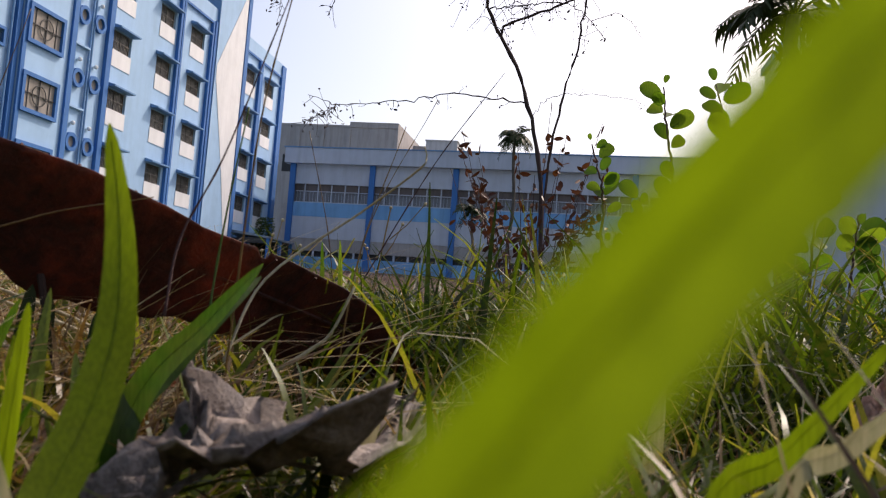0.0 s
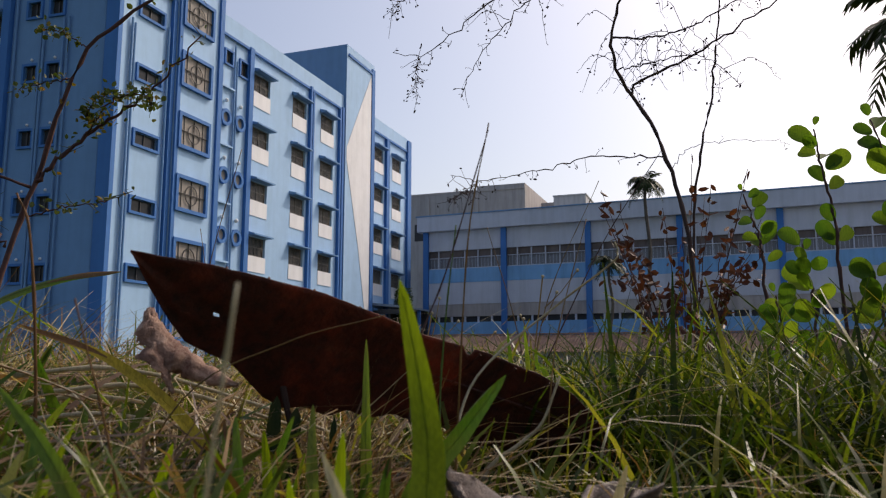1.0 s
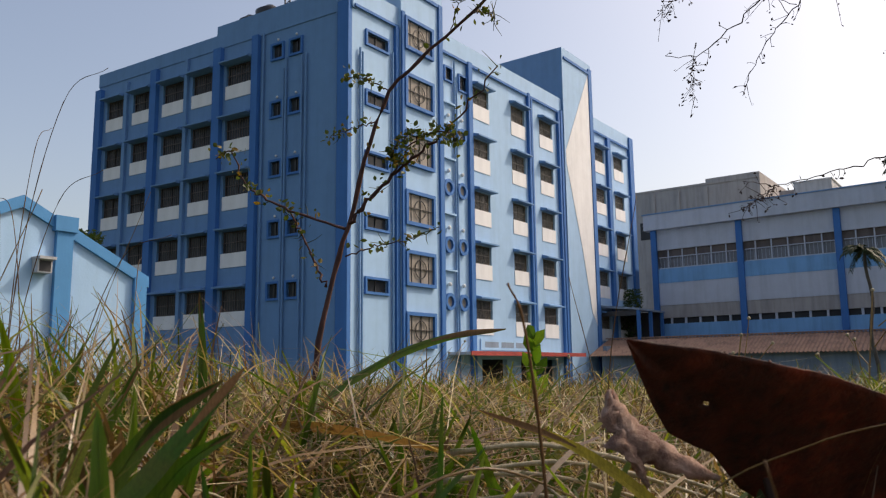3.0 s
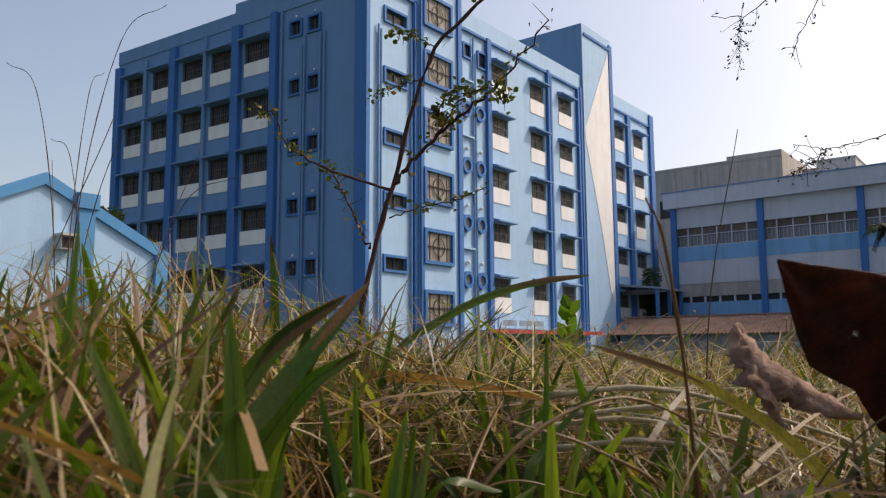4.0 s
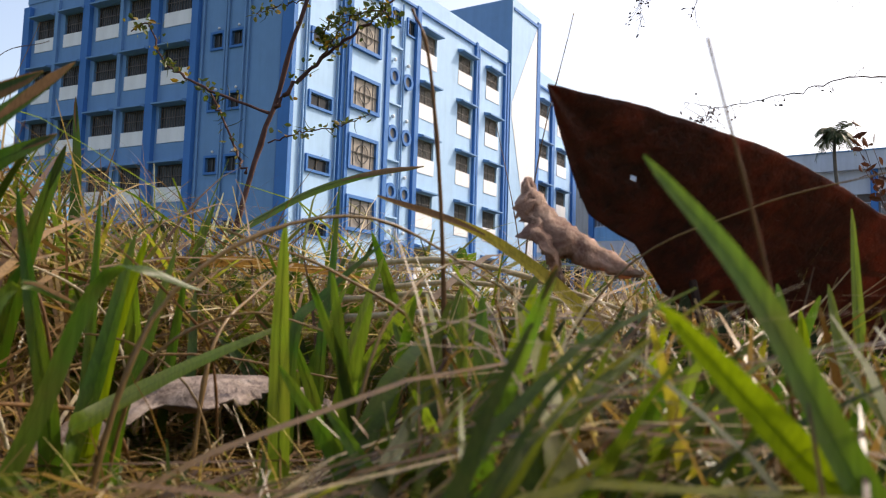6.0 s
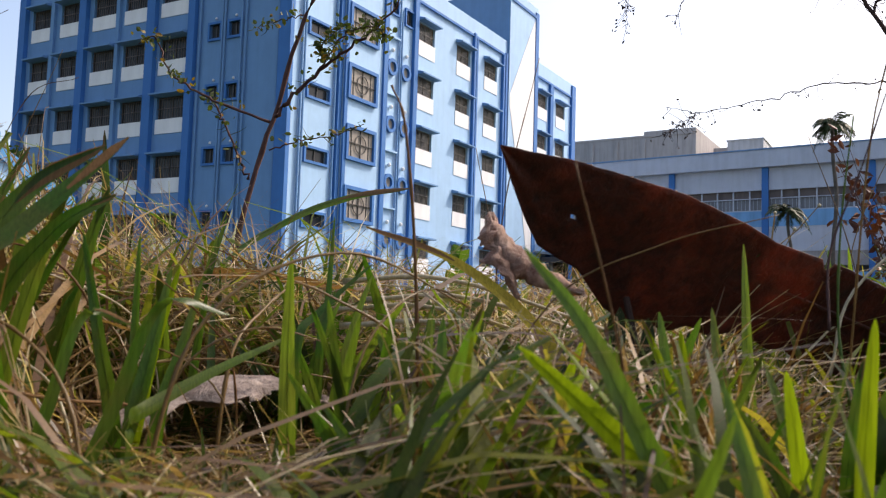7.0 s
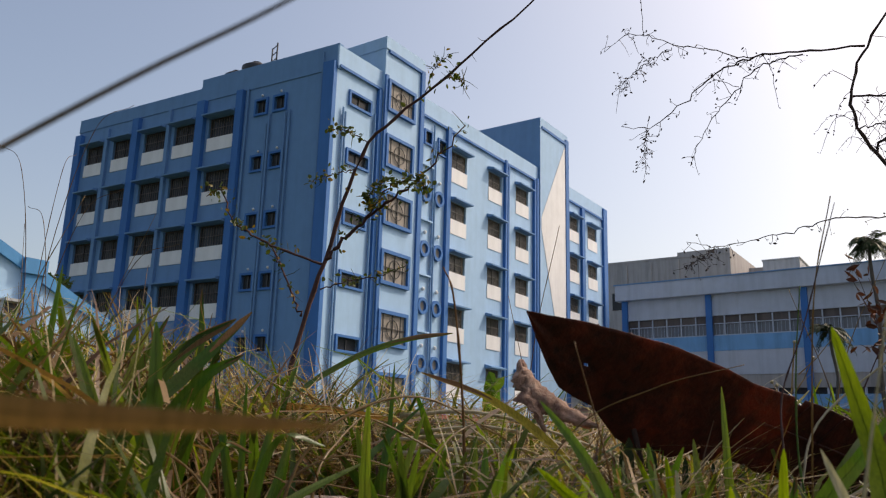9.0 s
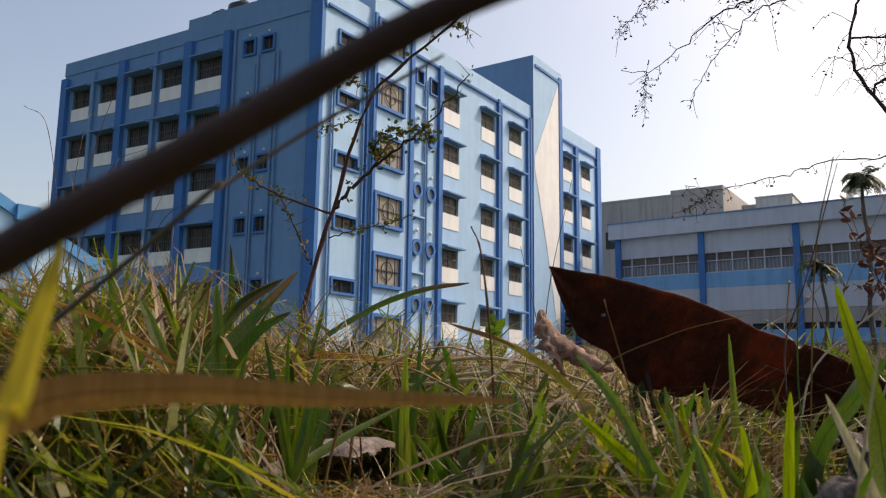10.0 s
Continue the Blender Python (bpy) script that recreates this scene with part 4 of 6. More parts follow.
blade_thing("green grass blade leaning over", [(0.128, 0.212, -0.006), (0.15, 0.225, 0.03), (0.19, 0.245, 0.062), (0.23, 0.262, 0.075)], 0.008, G_BLADE, (0.4, 0.3, -0.8))
blade_thing("green grass blade by the path", [(-0.03, 0.152, -0.006), (-0.05, 0.146, 0.03), (-0.062, 0.141, 0.055), (-0.0735, 0.1364, 0.0708)], 0.0055, G_BLADE, (0.6, 0.5, 0.3))
blade_thing("horizontal rust-brown grass blade", [(-0.085, -0.05, -0.008), (-0.0548, -0.0583, 0.0566), (-0.0490, -0.0528, 0.0596), (-0.0449, -0.0496, 0.0616), (-0.0365, -0.0418, 0.0623), (-0.0251, -0.0321, 0.0616), (-0.0110, -0.0185, 0.0614)], 0.0056, G_RUST, (0.1, -0.1, 1.0), taper=0.6, n=24)

blade_thing("bright green grass blade", [(-0.2171, 0.1608, 0.0111), (-0.2203, 0.1714, 0.0406), (-0.2206, 0.1784, 0.0701)], 0.0062, G_BLADE, (0.8, 0.6, 0.0))
blade_thing("bright green grass blade", [(-0.221, 0.176, -0.008), (-0.2206, 0.1763, 0.0207), (-0.2223, 0.1856, 0.0432), (-0.2222, 0.193, 0.0675)], 0.0058, G_BLADE, (0.8, 0.6, 0.0))
blade_thing("narrow green grass blade", [(-0.241, 0.182, -0.008), (-0.2415, 0.1818, 0.0211), (-0.2471, 0.1858, 0.0517), (-0.2496, 0.1875, 0.0825)], 0.0045, G_BLADE, (0.8, 0.6, 0.0))
blade_thing("green grass blade lying across the thatch", [(-0.202, 0.151, -0.008), (-0.2016, 0.1509, 0.0216), (-0.2078, 0.1608, 0.0265), (-0.2042, 0.1834, 0.0369), (-0.1976, 0.2125, 0.0484)], 0.0062, G_BLADE, (-0.2, 0.3, 0.9))
blade_thing("narrow green grass blade", [(-0.22, 0.253, -0.008), (-0.2195, 0.253, 0.0429), (-0.221, 0.2582, 0.0616), (-0.2209, 0.2603, 0.096)], 0.0042, G_BLADE, (0.8, 0.6, 0.0))
blade_thing("narrow green grass blade", [(-0.213, 0.232, -0.008), (-0.2131, 0.2321, 0.0433), (-0.211, 0.2407, 0.0559), (-0.2006, 0.2602, 0.076)], 0.0042, G_BLADE, (0.6, 0.5, -0.5))
blade_thing("green grass blade at the clump edge", [(-0.212, 0.153, -0.008), (-0.2119, 0.1535, 0.0214), (-0.2165, 0.1502, 0.0486), (-0.2263, 0.1497, 0.0786)], 0.006, G_BLADE, (0.8, 0.6, 0.0))
blade_thing("yellow-green broad grass blade", [(-0.051, 0.154, -0.008), (-0.0507, 0.1541, 0.0269), (-0.0584, 0.1598, 0.0334), (-0.0683, 0.1644, 0.0417), (-0.0822, 0.1663, 0.056)], 0.0065, G_LIME, (0.6, 0.4, -0.6))
blade_thing("olive grass blade leaning over", [(0.101, 0.163, -0.008), (0.1008, 0.1631, 0.0377), (0.1111, 0.168, 0.0471), (0.1194, 0.1718, 0.0554), (0.1334, 0.1777, 0.0705)], 0.0062, G_LIME, (0.4, 0.3, -0.7))
blade_thing("bluish grey-green grass blade", [(0.112, 0.172, -0.008), (0.1122, 0.1716, 0.0393), (0.1216, 0.1756, 0.0477), (0.1296, 0.1789, 0.0535), (0.1415, 0.1853, 0.0605)], 0.0055, G_PALE, (0.4, 0.3, -0.7))
blade_thing("green grass blade beside the lime one", [(-0.02, 0.217, -0.008), (-0.0196, 0.2169, 0.0313), (-0.015, 0.2274, 0.0453), (-0.0085, 0.2372, 0.0581), (-0.0034, 0.2505, 0.0693)], 0.0085, G_BLADE, (0.5, 0.3, -0.6))
blade_thing("green grass blade standing by the clump", [(-0.059, 0.239, -0.008), (-0.0593, 0.2393, 0.0332), (-0.0628, 0.2448, 0.0478), (-0.0655, 0.2497, 0.0618)], 0.005, G_BLADE, (0.8, 0.4, 0.0))
blade_thing("narrow green grass blade behind the brown leaf", [(-0.05, 0.446, -0.008), (-0.0501, 0.4464, 0.0556), (-0.0516, 0.4458, 0.0751), (-0.0529, 0.4444, 0.0946)], 0.004, G_BLADE, (0.9, 0.2, 0.0))
blade_thing("narrow green grass blade behind the brown leaf", [(-0.042, 0.449, -0.008), (-0.0423, 0.4489, 0.0562), (-0.0427, 0.4486, 0.0763), (-0.0441, 0.4471, 0.0963)], 0.004, G_BLADE, (0.9, 0.2, 0.0))
blade_thing("narrow green grass blade behind the brown leaf", [(-0.039, 0.481, -0.008), (-0.0389, 0.4812, 0.063), (-0.0444, 0.4796, 0.0737), (-0.0452, 0.4789, 0.0849)], 0.004, G_BLADE, (0.9, 0.2, 0.0))
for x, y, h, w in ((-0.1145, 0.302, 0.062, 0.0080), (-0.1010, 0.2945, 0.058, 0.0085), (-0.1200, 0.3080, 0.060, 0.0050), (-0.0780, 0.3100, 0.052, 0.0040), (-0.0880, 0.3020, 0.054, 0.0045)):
    blade_thing("green stem under the brown leaf, coloured dark for its shade", [(x, y, -0.008), (x + 0.001, y, h * 0.5), (x + 0.002, y + 0.002, h)], w, G_SHADE, (0.85, 0.5, 0.0), fold=0.3, taper=0.3)
for dx, dy, dz in ((0.0, 0.0, 0.0), (0.006, 0.010, -0.008), (-0.008, 0.004, -0.013), (0.004, -0.006, -0.020)):
    stalk("thick pale straw stem lying under the dry leaf", [(-0.235 + dx, 0.285 + dy, 0.070 + dz), (-0.200 + dx, 0.306 + dy, 0.073 + dz), (-0.160 + dx, 0.330 + dy, 0.062 + dz), (-0.105 + dx, 0.362 + dy, 0.036 + dz), (-0.08 + dx, 0.375 + dy, -0.006)], 0.0012, G_PALE, knots=5)
blade_thing("yellow-green grass blade beside the path", [(-0.0219, -0.0690, -0.008), (-0.0219, -0.0690, 0.0555), (-0.0217, -0.0675, 0.0610), (-0.0213, -0.0665, 0.0666), (-0.0202, -0.0658, 0.0728)], 0.0030, G_YELL, (0.7, 0.5, 0.0), 0.1)
blade_thing("lime-green grass blade leaning over", [(-0.0507, 0.1541, -0.008), (-0.0507, 0.1541, 0.0269), (-0.0567, 0.1451, 0.0357), (-0.0625, 0.1351, 0.0446), (-0.0679, 0.1237, 0.0533)], 0.0065, G_LIME, (0.6, 0.5, 0.5), 0.1)

blade_thing("tall upright green grass blade", [(-0.330, 0.160, -0.008), (-0.3290, 0.157, 0.036), (-0.3345, 0.147, 0.100), (-0.3375, 0.1412, 0.127)], 0.0072, G_LIME, (0.5, 0.85, 0.1))
blade_thing("tall upright green grass blade", [(-0.354, 0.171, -0.008), (-0.3545, 0.173, 0.06), (-0.3525, 0.1761, 0.094), (-0.3494, 0.1812, 0.118)], 0.0062, G_BLADE, (0.5, 0.85, 0.1))
blade_thing("dark green grass blade at the clump edge", [(-0.279, 0.122, -0.008), (-0.2825, 0.117, 0.050), (-0.2856, 0.1108, 0.077), (-0.2874, 0.1069, 0.092)], 0.0075, G_BLADE, (0.5, 0.85, 0.1))
blade_thing("broad green grass blade with a withered end", [(-0.246, 0.101, -0.008), (-0.2382, 0.1137, 0.047), (-0.2268, 0.1298, 0.086), (-0.2128, 0.1459, 0.103)], 0.0095, G_BLADE, (0.6, 0.6, -0.5), dry=0.35)
blade_thing("broad green grass blade leaning over", [(-0.240, 0.112, -0.008), (-0.2313, 0.1239, 0.049), (-0.2207, 0.1373, 0.078), (-0.2101, 0.1486, 0.089)], 0.0085, G_BLADE, (0.6, 0.6, -0.5), dry=0.15)
blade_thing("withered brown grass blade in the clump", [(-0.260, 0.117, -0.008), (-0.2552, 0.1243, 0.046), (-0.2475, 0.1356, 0.078), (-0.2468, 0.1366, 0.089)], 0.0062, G_RUST, (0.6, 0.7, -0.3))
blade_thing("upright green grass blade", [(-0.279, 0.160, -0.008), (-0.2786, 0.1609, 0.064), (-0.2787, 0.1607, 0.101)], 0.006, G_BLADE, (0.6, 0.8, 0.0))
blade_thing("tall green grass blade on the rise", [(-0.377, 0.262, -0.008), (-0.3768, 0.2624, 0.099), (-0.3788, 0.2601, 0.147)], 0.0065, G_BLADE, (0.6, 0.8, 0.0), dry=0.2)
blade_thing("green grass blade with a pale tip", [(-0.238, 0.177, -0.008), (-0.2333, 0.1818, 0.038), (-0.2273, 0.1873, 0.071)], 0.0062, G_LIME, (0.6, 0.7, -0.2))
blade_thing("yellow-green grass blade beside the clump", [(-0.225, 0.108, -0.008), (-0.216, 0.108, 0.033), (-0.194, 0.107, 0.047)], 0.0072, G_LIME, (0.3, 0.5, 0.8))
rng_b = random.Random(77)
made = 0
while made < 130:
    az, r = radians(rng_b.uniform(34, 82)), 0.15 + 0.4 * rng_b.random() ** 1.4
    h = rng_b.uniform(0.055, 0.125) * (1.0 if az > radians(48) else 0.68)
    lean, la = rng_b.uniform(0.006, 0.045), rng_b.choice((rng_b.uniform(0.2, 1.4), rng_b.uniform(3.2, 4.6)))
    x, y = -r * math.sin(az), r * math.cos(az)
    tip = (x + lean * math.cos(la), y + lean * math.sin(la), h)
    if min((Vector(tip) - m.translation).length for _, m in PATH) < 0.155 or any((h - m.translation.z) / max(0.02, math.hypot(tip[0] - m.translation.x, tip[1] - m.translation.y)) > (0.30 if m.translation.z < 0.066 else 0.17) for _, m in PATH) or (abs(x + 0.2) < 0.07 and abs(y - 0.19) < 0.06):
        continue
    droop = rng_b.random() < 0.15
    ctrl = [(x, y, -0.008), (x + lean * 0.42 * math.cos(la), y + lean * 0.42 * math.sin(la), h * 0.48), (x + lean * 0.75 * math.cos(la), y + lean * 0.75 * math.sin(la), h * (0.92 if droop else 0.8)), tip if not droop else (tip[0] + 0.3 * lean * math.cos(la), tip[1] + 0.3 * lean * math.sin(la), h * 0.88)]
    dry_tip = rng_b.choice((0.0, 0.0, 0.15, 0.25, 0.4))
    blade_thing("green grass blade with a withered tip" if dry_tip else "fresh green grass blade in the clump", ctrl, rng_b.uniform(0.004, 0.0082), G_BLADE, (math.cos(az) + rng_b.uniform(-0.5, 0.5), math.sin(az) + rng_b.uniform(-0.5, 0.5), 0.1), dry=dry_tip)
    made += 1


blade_thing("pale dry-edged grass blade standing by the path", [(0.013, 0.150, -0.008), (0.007, 0.146, 0.03), (-0.003, 0.141, 0.060)], 0.0055, G_PALE, (0.8, 0.5, 0.0))
for x, y, h, dx in ((-0.034, 0.104, 0.034, -0.008), (-0.022, 0.116, 0.042, 0.008), (-0.010, 0.108, 0.036, 0.006), (0.002, 0.118, 0.040, -0.009), (-0.044, 0.122, 0.045, 0.010), (0.010, 0.110, 0.030, 0.008), (-0.028, 0.132, 0.049, -0.010), (-0.004, 0.128, 0.043, 0.012)):
    blade_thing("short dark-green grass blade by the path", [(x, y, -0.008), (x + dx * 0.3, y, h * 0.5), (x + dx, y + 0.004, h)], 0.0048, G_BLADE, (0.8, 0.5, 0.1))
for k in range(34):
    az, r, h = radians(rng_b.uniform(33, 50)), rng_b.uniform(0.19, 0.36), rng_b.uniform(0.034, 0.064)
    x, y, lean, la = -r * math.sin(az), r * math.cos(az), rng_b.uniform(0.004, 0.022), rng_b.uniform(0, math.tau)
    dx, dy = lean * math.cos(la), lean * math.sin(la)
    if az > radians(41) and r < 0.32:
        continue
    blade_thing("green grass blade in the straw", [(x, y, -0.008), (x + dx * 0.42, y + dy * 0.42, h * 0.5), (x + dx * 0.78, y + dy * 0.78, h * 0.83), (x + dx, y + dy, h)], rng_b.uniform(0.0035, 0.0062), G_BLADE, (0.7 + rng_b.uniform(-0.4, 0.4), 0.6 + rng_b.uniform(-0.5, 0.5), 0.1), dry=rng_b.choice((0.0, 0.0, 0.2)))
made = 0
while made < 46:
    x, y = rng_b.uniform(-0.135, -0.02), rng_b.uniform(0.085, 0.24)
    h = rng_b.uniform(0.028, 0.062) * (1.0 if y > 0.14 else 0.75)
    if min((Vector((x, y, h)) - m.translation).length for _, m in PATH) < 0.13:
        continue
    lean, la = rng_b.uniform(0.004, 0.026), rng_b.uniform(-0.6, 1.2) if rng_b.random() < 0.65 else rng_b.uniform(2.2, 4.2)
    dx, dy = lean * math.cos(la), lean * math.sin(la)
    blade_thing("short green grass blade before the brown leaf", [(x, y, -0.008), (x + dx * 0.42, y + dy * 0.42, h * 0.5), (x + dx * 0.78, y + dy * 0.78, h * 0.83), (x + dx, y + dy, h)], rng_b.uniform(0.003, 0.0055), rng_b.choice((G_BLADE, G_BLADE, G_BLADE, G_LIME)), (0.85 + rng_b.uniform(-0.4, 0.4), 0.5 + rng_b.uniform(-0.5, 0.5), 0.1), dry=rng_b.choice((0.0, 0.0, 0.0, 0.25)))
    made += 1


stalk("dark brown woody twig arching over the grass", [(-0.11, -0.10, -0.01), (-0.075, -0.078, 0.05), (-0.0339, -0.0655, 0.0713), (-0.012, -0.0585, 0.0815), (0.0045, -0.0532, 0.0893), (0.02, -0.049, 0.092)], 0.0021, W_DARK)
stalk("thin grey twig arching over the grass", [(-0.135, -0.03, -0.01), (-0.11, -0.032, 0.05), (-0.0501, -0.0321, 0.0842), (-0.0479, -0.0294, 0.0874), (-0.0392, -0.0208, 0.0968), (-0.0311, -0.0148, 0.1030), (-0.0255, -0.0116, 0.1067)], 0.0005, W_PALM)
stalk("white bent dry stalk before the brown leaf", [(-0.032, 0.318, -0.006), (-0.03, 0.322, 0.03), (-0.016, 0.327, 0.044), (-0.008, 0.331, 0.052), (-0.001, 0.334, 0.0705)], 0.0011, G_PALE)
stalk("thin dry stalk bent over the brown leaf", [(-0.16, 0.255, -0.006), (-0.12, 0.25, 0.06), (-0.085, 0.262, 0.082), (-0.05, 0.272, 0.092)], 0.0004, G_STRAW)
stalk("tall reddish dry grass stalk", [(-0.150, 0.222, -0.006), (-0.152, 0.219, 0.07), (-0.156, 0.216, 0.118), (-0.160, 0.213, 0.132)], 0.0007, G_RUST, knots=4)
stalk("tall dry grass stalk with a seed head", [(-0.055, 0.165, -0.006), (-0.062, 0.158, 0.05), (-0.0696, 0.1508, 0.089)], 0.0004, G_RUST, knots=4)
stalk("blurred tall dry grass stalk", [(-0.001, 0.092, -0.006), (0.010, 0.088, 0.045), (0.018, 0.084, 0.083)], 0.0004, G_PALE, knots=3)
for k, (x, y, z, dx) in enumerate(((-0.20, 0.36, 0.19, 0.02), (-0.06, 0.50, 0.19, 0.05), (-0.03, 0.42, 0.15, -0.03), (-0.62, 0.33, 0.24, 0.07), (-0.56, 0.25, 0.22, -0.05), (-0.45, 0.17, 0.19, 0.06), (0.02, 0.62, 0.17, -0.04), (-0.015, 0.36, 0.14, 0.02), (-0.22, 0.42, 0.16, -0.03))):
    stalk("thin dry grass stalk with a seed head", [(x, y, -0.006), (x + dx * 0.3, y, z * 0.55), (x + dx, y + 0.01, z)], 0.0004, G_STRAW if k % 2 else G_DEAD, knots=5)

stalk("tall thin grass stalk with a seed head", [(-0.036, 0.302, -0.006), (-0.031, 0.296, 0.06), (-0.0246, 0.289, 0.122), (-0.0143, 0.2813, 0.161)], 0.00045, G_STRAW, knots=5)
stalk("dry forked stick with a pale hooked end", [(-0.0395, 0.31, 0.0402), (-0.0328, 0.3249, 0.0704), (-0.0039, 0.3436, 0.0993), (0.0215, 0.3234, 0.113), (0.0245, 0.3236, 0.118), (0.0236, 0.3230, 0.122)], 0.0006, G_PALE, n=30)
stalk("thin green stem crossing the brown leaf", [(-0.0309, 0.2797, 0.0321), (-0.0346, 0.2857, 0.0576), (-0.0339, 0.2901, 0.0921), (-0.0302, 0.2911, 0.1262)], 0.0005, G_BLADE, knots=4)
stalk("brown knotted seed stalk", [(-0.0345, 0.2575, 0.0562), (-0.0346, 0.2628, 0.0795), (-0.0262, 0.2692, 0.1065), (-0.0119, 0.2725, 0.1556)], 0.0004, W_RED, knots=6)
stalk("brown knotted seed stalk", [(-0.0399, 0.4808, 0.0757), (-0.007, 0.5014, 0.1493), (0.0301, 0.5036, 0.2055)], 0.0004, W_RED, knots=6)


for x, y, z, dx, dy in ((-0.50, 0.215, 0.235, -0.035, -0.02), (-0.515, 0.225, 0.27, 0.045, 0.03), (-0.53, 0.235, 0.21, 0.06, 0.02), (-0.49, 0.225, 0.20, -0.05, 0.0), (-0.545, 0.24, 0.255, -0.02, 0.03), (-0.47, 0.24, 0.17, 0.05, 0.03), (-0.44, 0.26, 0.165, -0.04, 0.03)):
    stalk("wispy weed stalk with a drooping seed head", [(x, y, -0.006), (x + dx * 0.1, y + dy * 0.1, z * 0.6), (x + dx * 0.5, y + dy * 0.5, z), (x + dx * 1.0, y + dy * 1.0, z * 1.08)], 0.00035, G_DEAD, n=24, knots=6)
rng_s = random.Random(505)
for k in range(40):
    az, r = radians(rng_s.uniform(24, 72)), rng_s.uniform(0.2, 0.42)
    x, y = -r * math.sin(az), r * math.cos(az)
    z, l, la = rng_s.uniform(0.03, 0.066) * (1.25 if az > radians(50) else 1.0), rng_s.uniform(0.05, 0.12), rng_s.uniform(0, math.tau)
    dx, dy = l * math.cos(la), l * math.sin(la)
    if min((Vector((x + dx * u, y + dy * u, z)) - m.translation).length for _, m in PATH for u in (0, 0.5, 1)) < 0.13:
        continue
    stalk("thin dry straw stem bent over the grass", [(x, y, -0.006), (x + dx * 0.15, y + dy * 0.15, z * 0.7), (x + dx * 0.55, y + dy * 0.55, z), (x + dx, y + dy, z + rng_s.uniform(-0.02, 0.012))], rng_s.uniform(0.0004, 0.0008), rng_s.choice((G_STRAW, G_STRAW, G_PALE, G_RUST)), knots=rng_s.choice((0, 4)))


# ---- shrubs ----
def leaf_quad(bm, p, d, up, length, width):
    s = d.cross(up)
    if s.length < 1e-4:
        s = d.orthogonal()
    s.normalize()
    n = s.cross(d)
    c = [p, p + d * length * 0.3 + s * width * 0.42 + n * width * 0.12, p + d * length * 0.65 + s * width * 0.45 + n * width * 0.12, p + d * length, p + d * length * 0.65 - s * width * 0.45 + n * width * 0.12, p + d * length * 0.3 - s * width * 0.42 + n * width * 0.12, p + d * length * 0.5]
    v = [bm.verts.new(q) for q in c]
    for a, b in ((0, 1), (1, 2), (2, 3), (3, 4), (4, 5), (5, 0)):
        bm.faces.new((v[a], v[b], v[6]))


def branch(parent, ctrl, r0, r1, mat, name="branch", n=24, kink=0.004, seed=0):
    pts = curve_pts(ctrl, n)
    for i in range(1, n):
        pts[i] = pts[i] + Vector((noise.noise((i * 0.6, seed, 0)), noise.noise((i * 0.6, seed, 5)), noise.noise((i * 0.6, seed, 9)))) * kink
    bm = bmesh.new()
    add_tube(bm, pts, [(r0 + (r1 - r0) * i / n) * (1.0 + 0.25 * (i % 4 == 0)) for i in range(n + 1)], 6)
    part(name, bm, mat, parent, smooth=True)
    return pts


def rnd_way(zbias=0.0, flat=1.0):
    return Vector((random.gauss(0, 1), random.gauss(0, 1), random.gauss(0, flat) + zbias)).normalized()


shrub = thing("thorny_shrub", "young shrub with dark red stems and sparse small leaves", "shrub")
s_lines = [
    ([(-0.70, 0.655, -0.01), (-0.692, 0.657, 0.122), (-0.676, 0.664, 0.212), (-0.654, 0.669, 0.276), (-0.626, 0.668, 0.359), (-0.592, 0.669, 0.422), (-0.554, 0.681, 0.457), (-0.496, 0.697, 0.501), (-0.44, 0.71, 0.545), (-0.378, 0.724, 0.592), (-0.318, 0.737, 0.64)], 0.0027, 0.0007, 0.18),
    ([(-0.654, 0.669, 0.276), (-0.62, 0.676, 0.309), (-0.569, 0.691, 0.349), (-0.525, 0.698, 0.377), (-0.466, 0.70, 0.431)], 0.0026, 0.0006, 0.9),
    ([(-0.659, 0.667, 0.269), (-0.727, 0.635, 0.297), (-0.76, 0.623, 0.317), (-0.784, 0.62, 0.334), (-0.794, 0.607, 0.372), (-0.815, 0.60, 0.365)], 0.0018, 0.0006, 0.9),
    ([(-0.682, 0.659, 0.202), (-0.709, 0.65, 0.259), (-0.724, 0.64, 0.294)], 0.0016, 0.0008, 0.2),
    ([(-0.663, 0.671, 0.237), (-0.622, 0.678, 0.246), (-0.578, 0.686, 0.25), (-0.545, 0.697, 0.262)], 0.0009, 0.0004, 0.6),
    ([(-0.592, 0.669, 0.422), (-0.62, 0.655, 0.44), (-0.645, 0.65, 0.445)], 0.0008, 0.0003, 0.8),
    ([(-0.612, 0.669, 0.39), (-0.65, 0.66, 0.385), (-0.67, 0.65, 0.375)], 0.0008, 0.0003, 0.6),
    ([(-0.60, 0.68, 0.325), (-0.56, 0.675, 0.36), (-0.515, 0.67, 0.36), (-0.50, 0.67, 0.345)], 0.0010, 0.0004, 1.6),
    ([(-0.585, 0.685, 0.337), (-0.60, 0.68, 0.352), (-0.565, 0.68, 0.375)], 0.0009, 0.0004, 1.6),
    ([(-0.496, 0.697, 0.501), (-0.47, 0.69, 0.49), (-0.455, 0.68, 0.475)], 0.0007, 0.0003, 0.8),
    ([(-0.52, 0.69, 0.483), (-0.50, 0.68, 0.51), (-0.47, 0.67, 0.515)], 0.0007, 0.0003, 0.8)]
fol = bmesh.new()
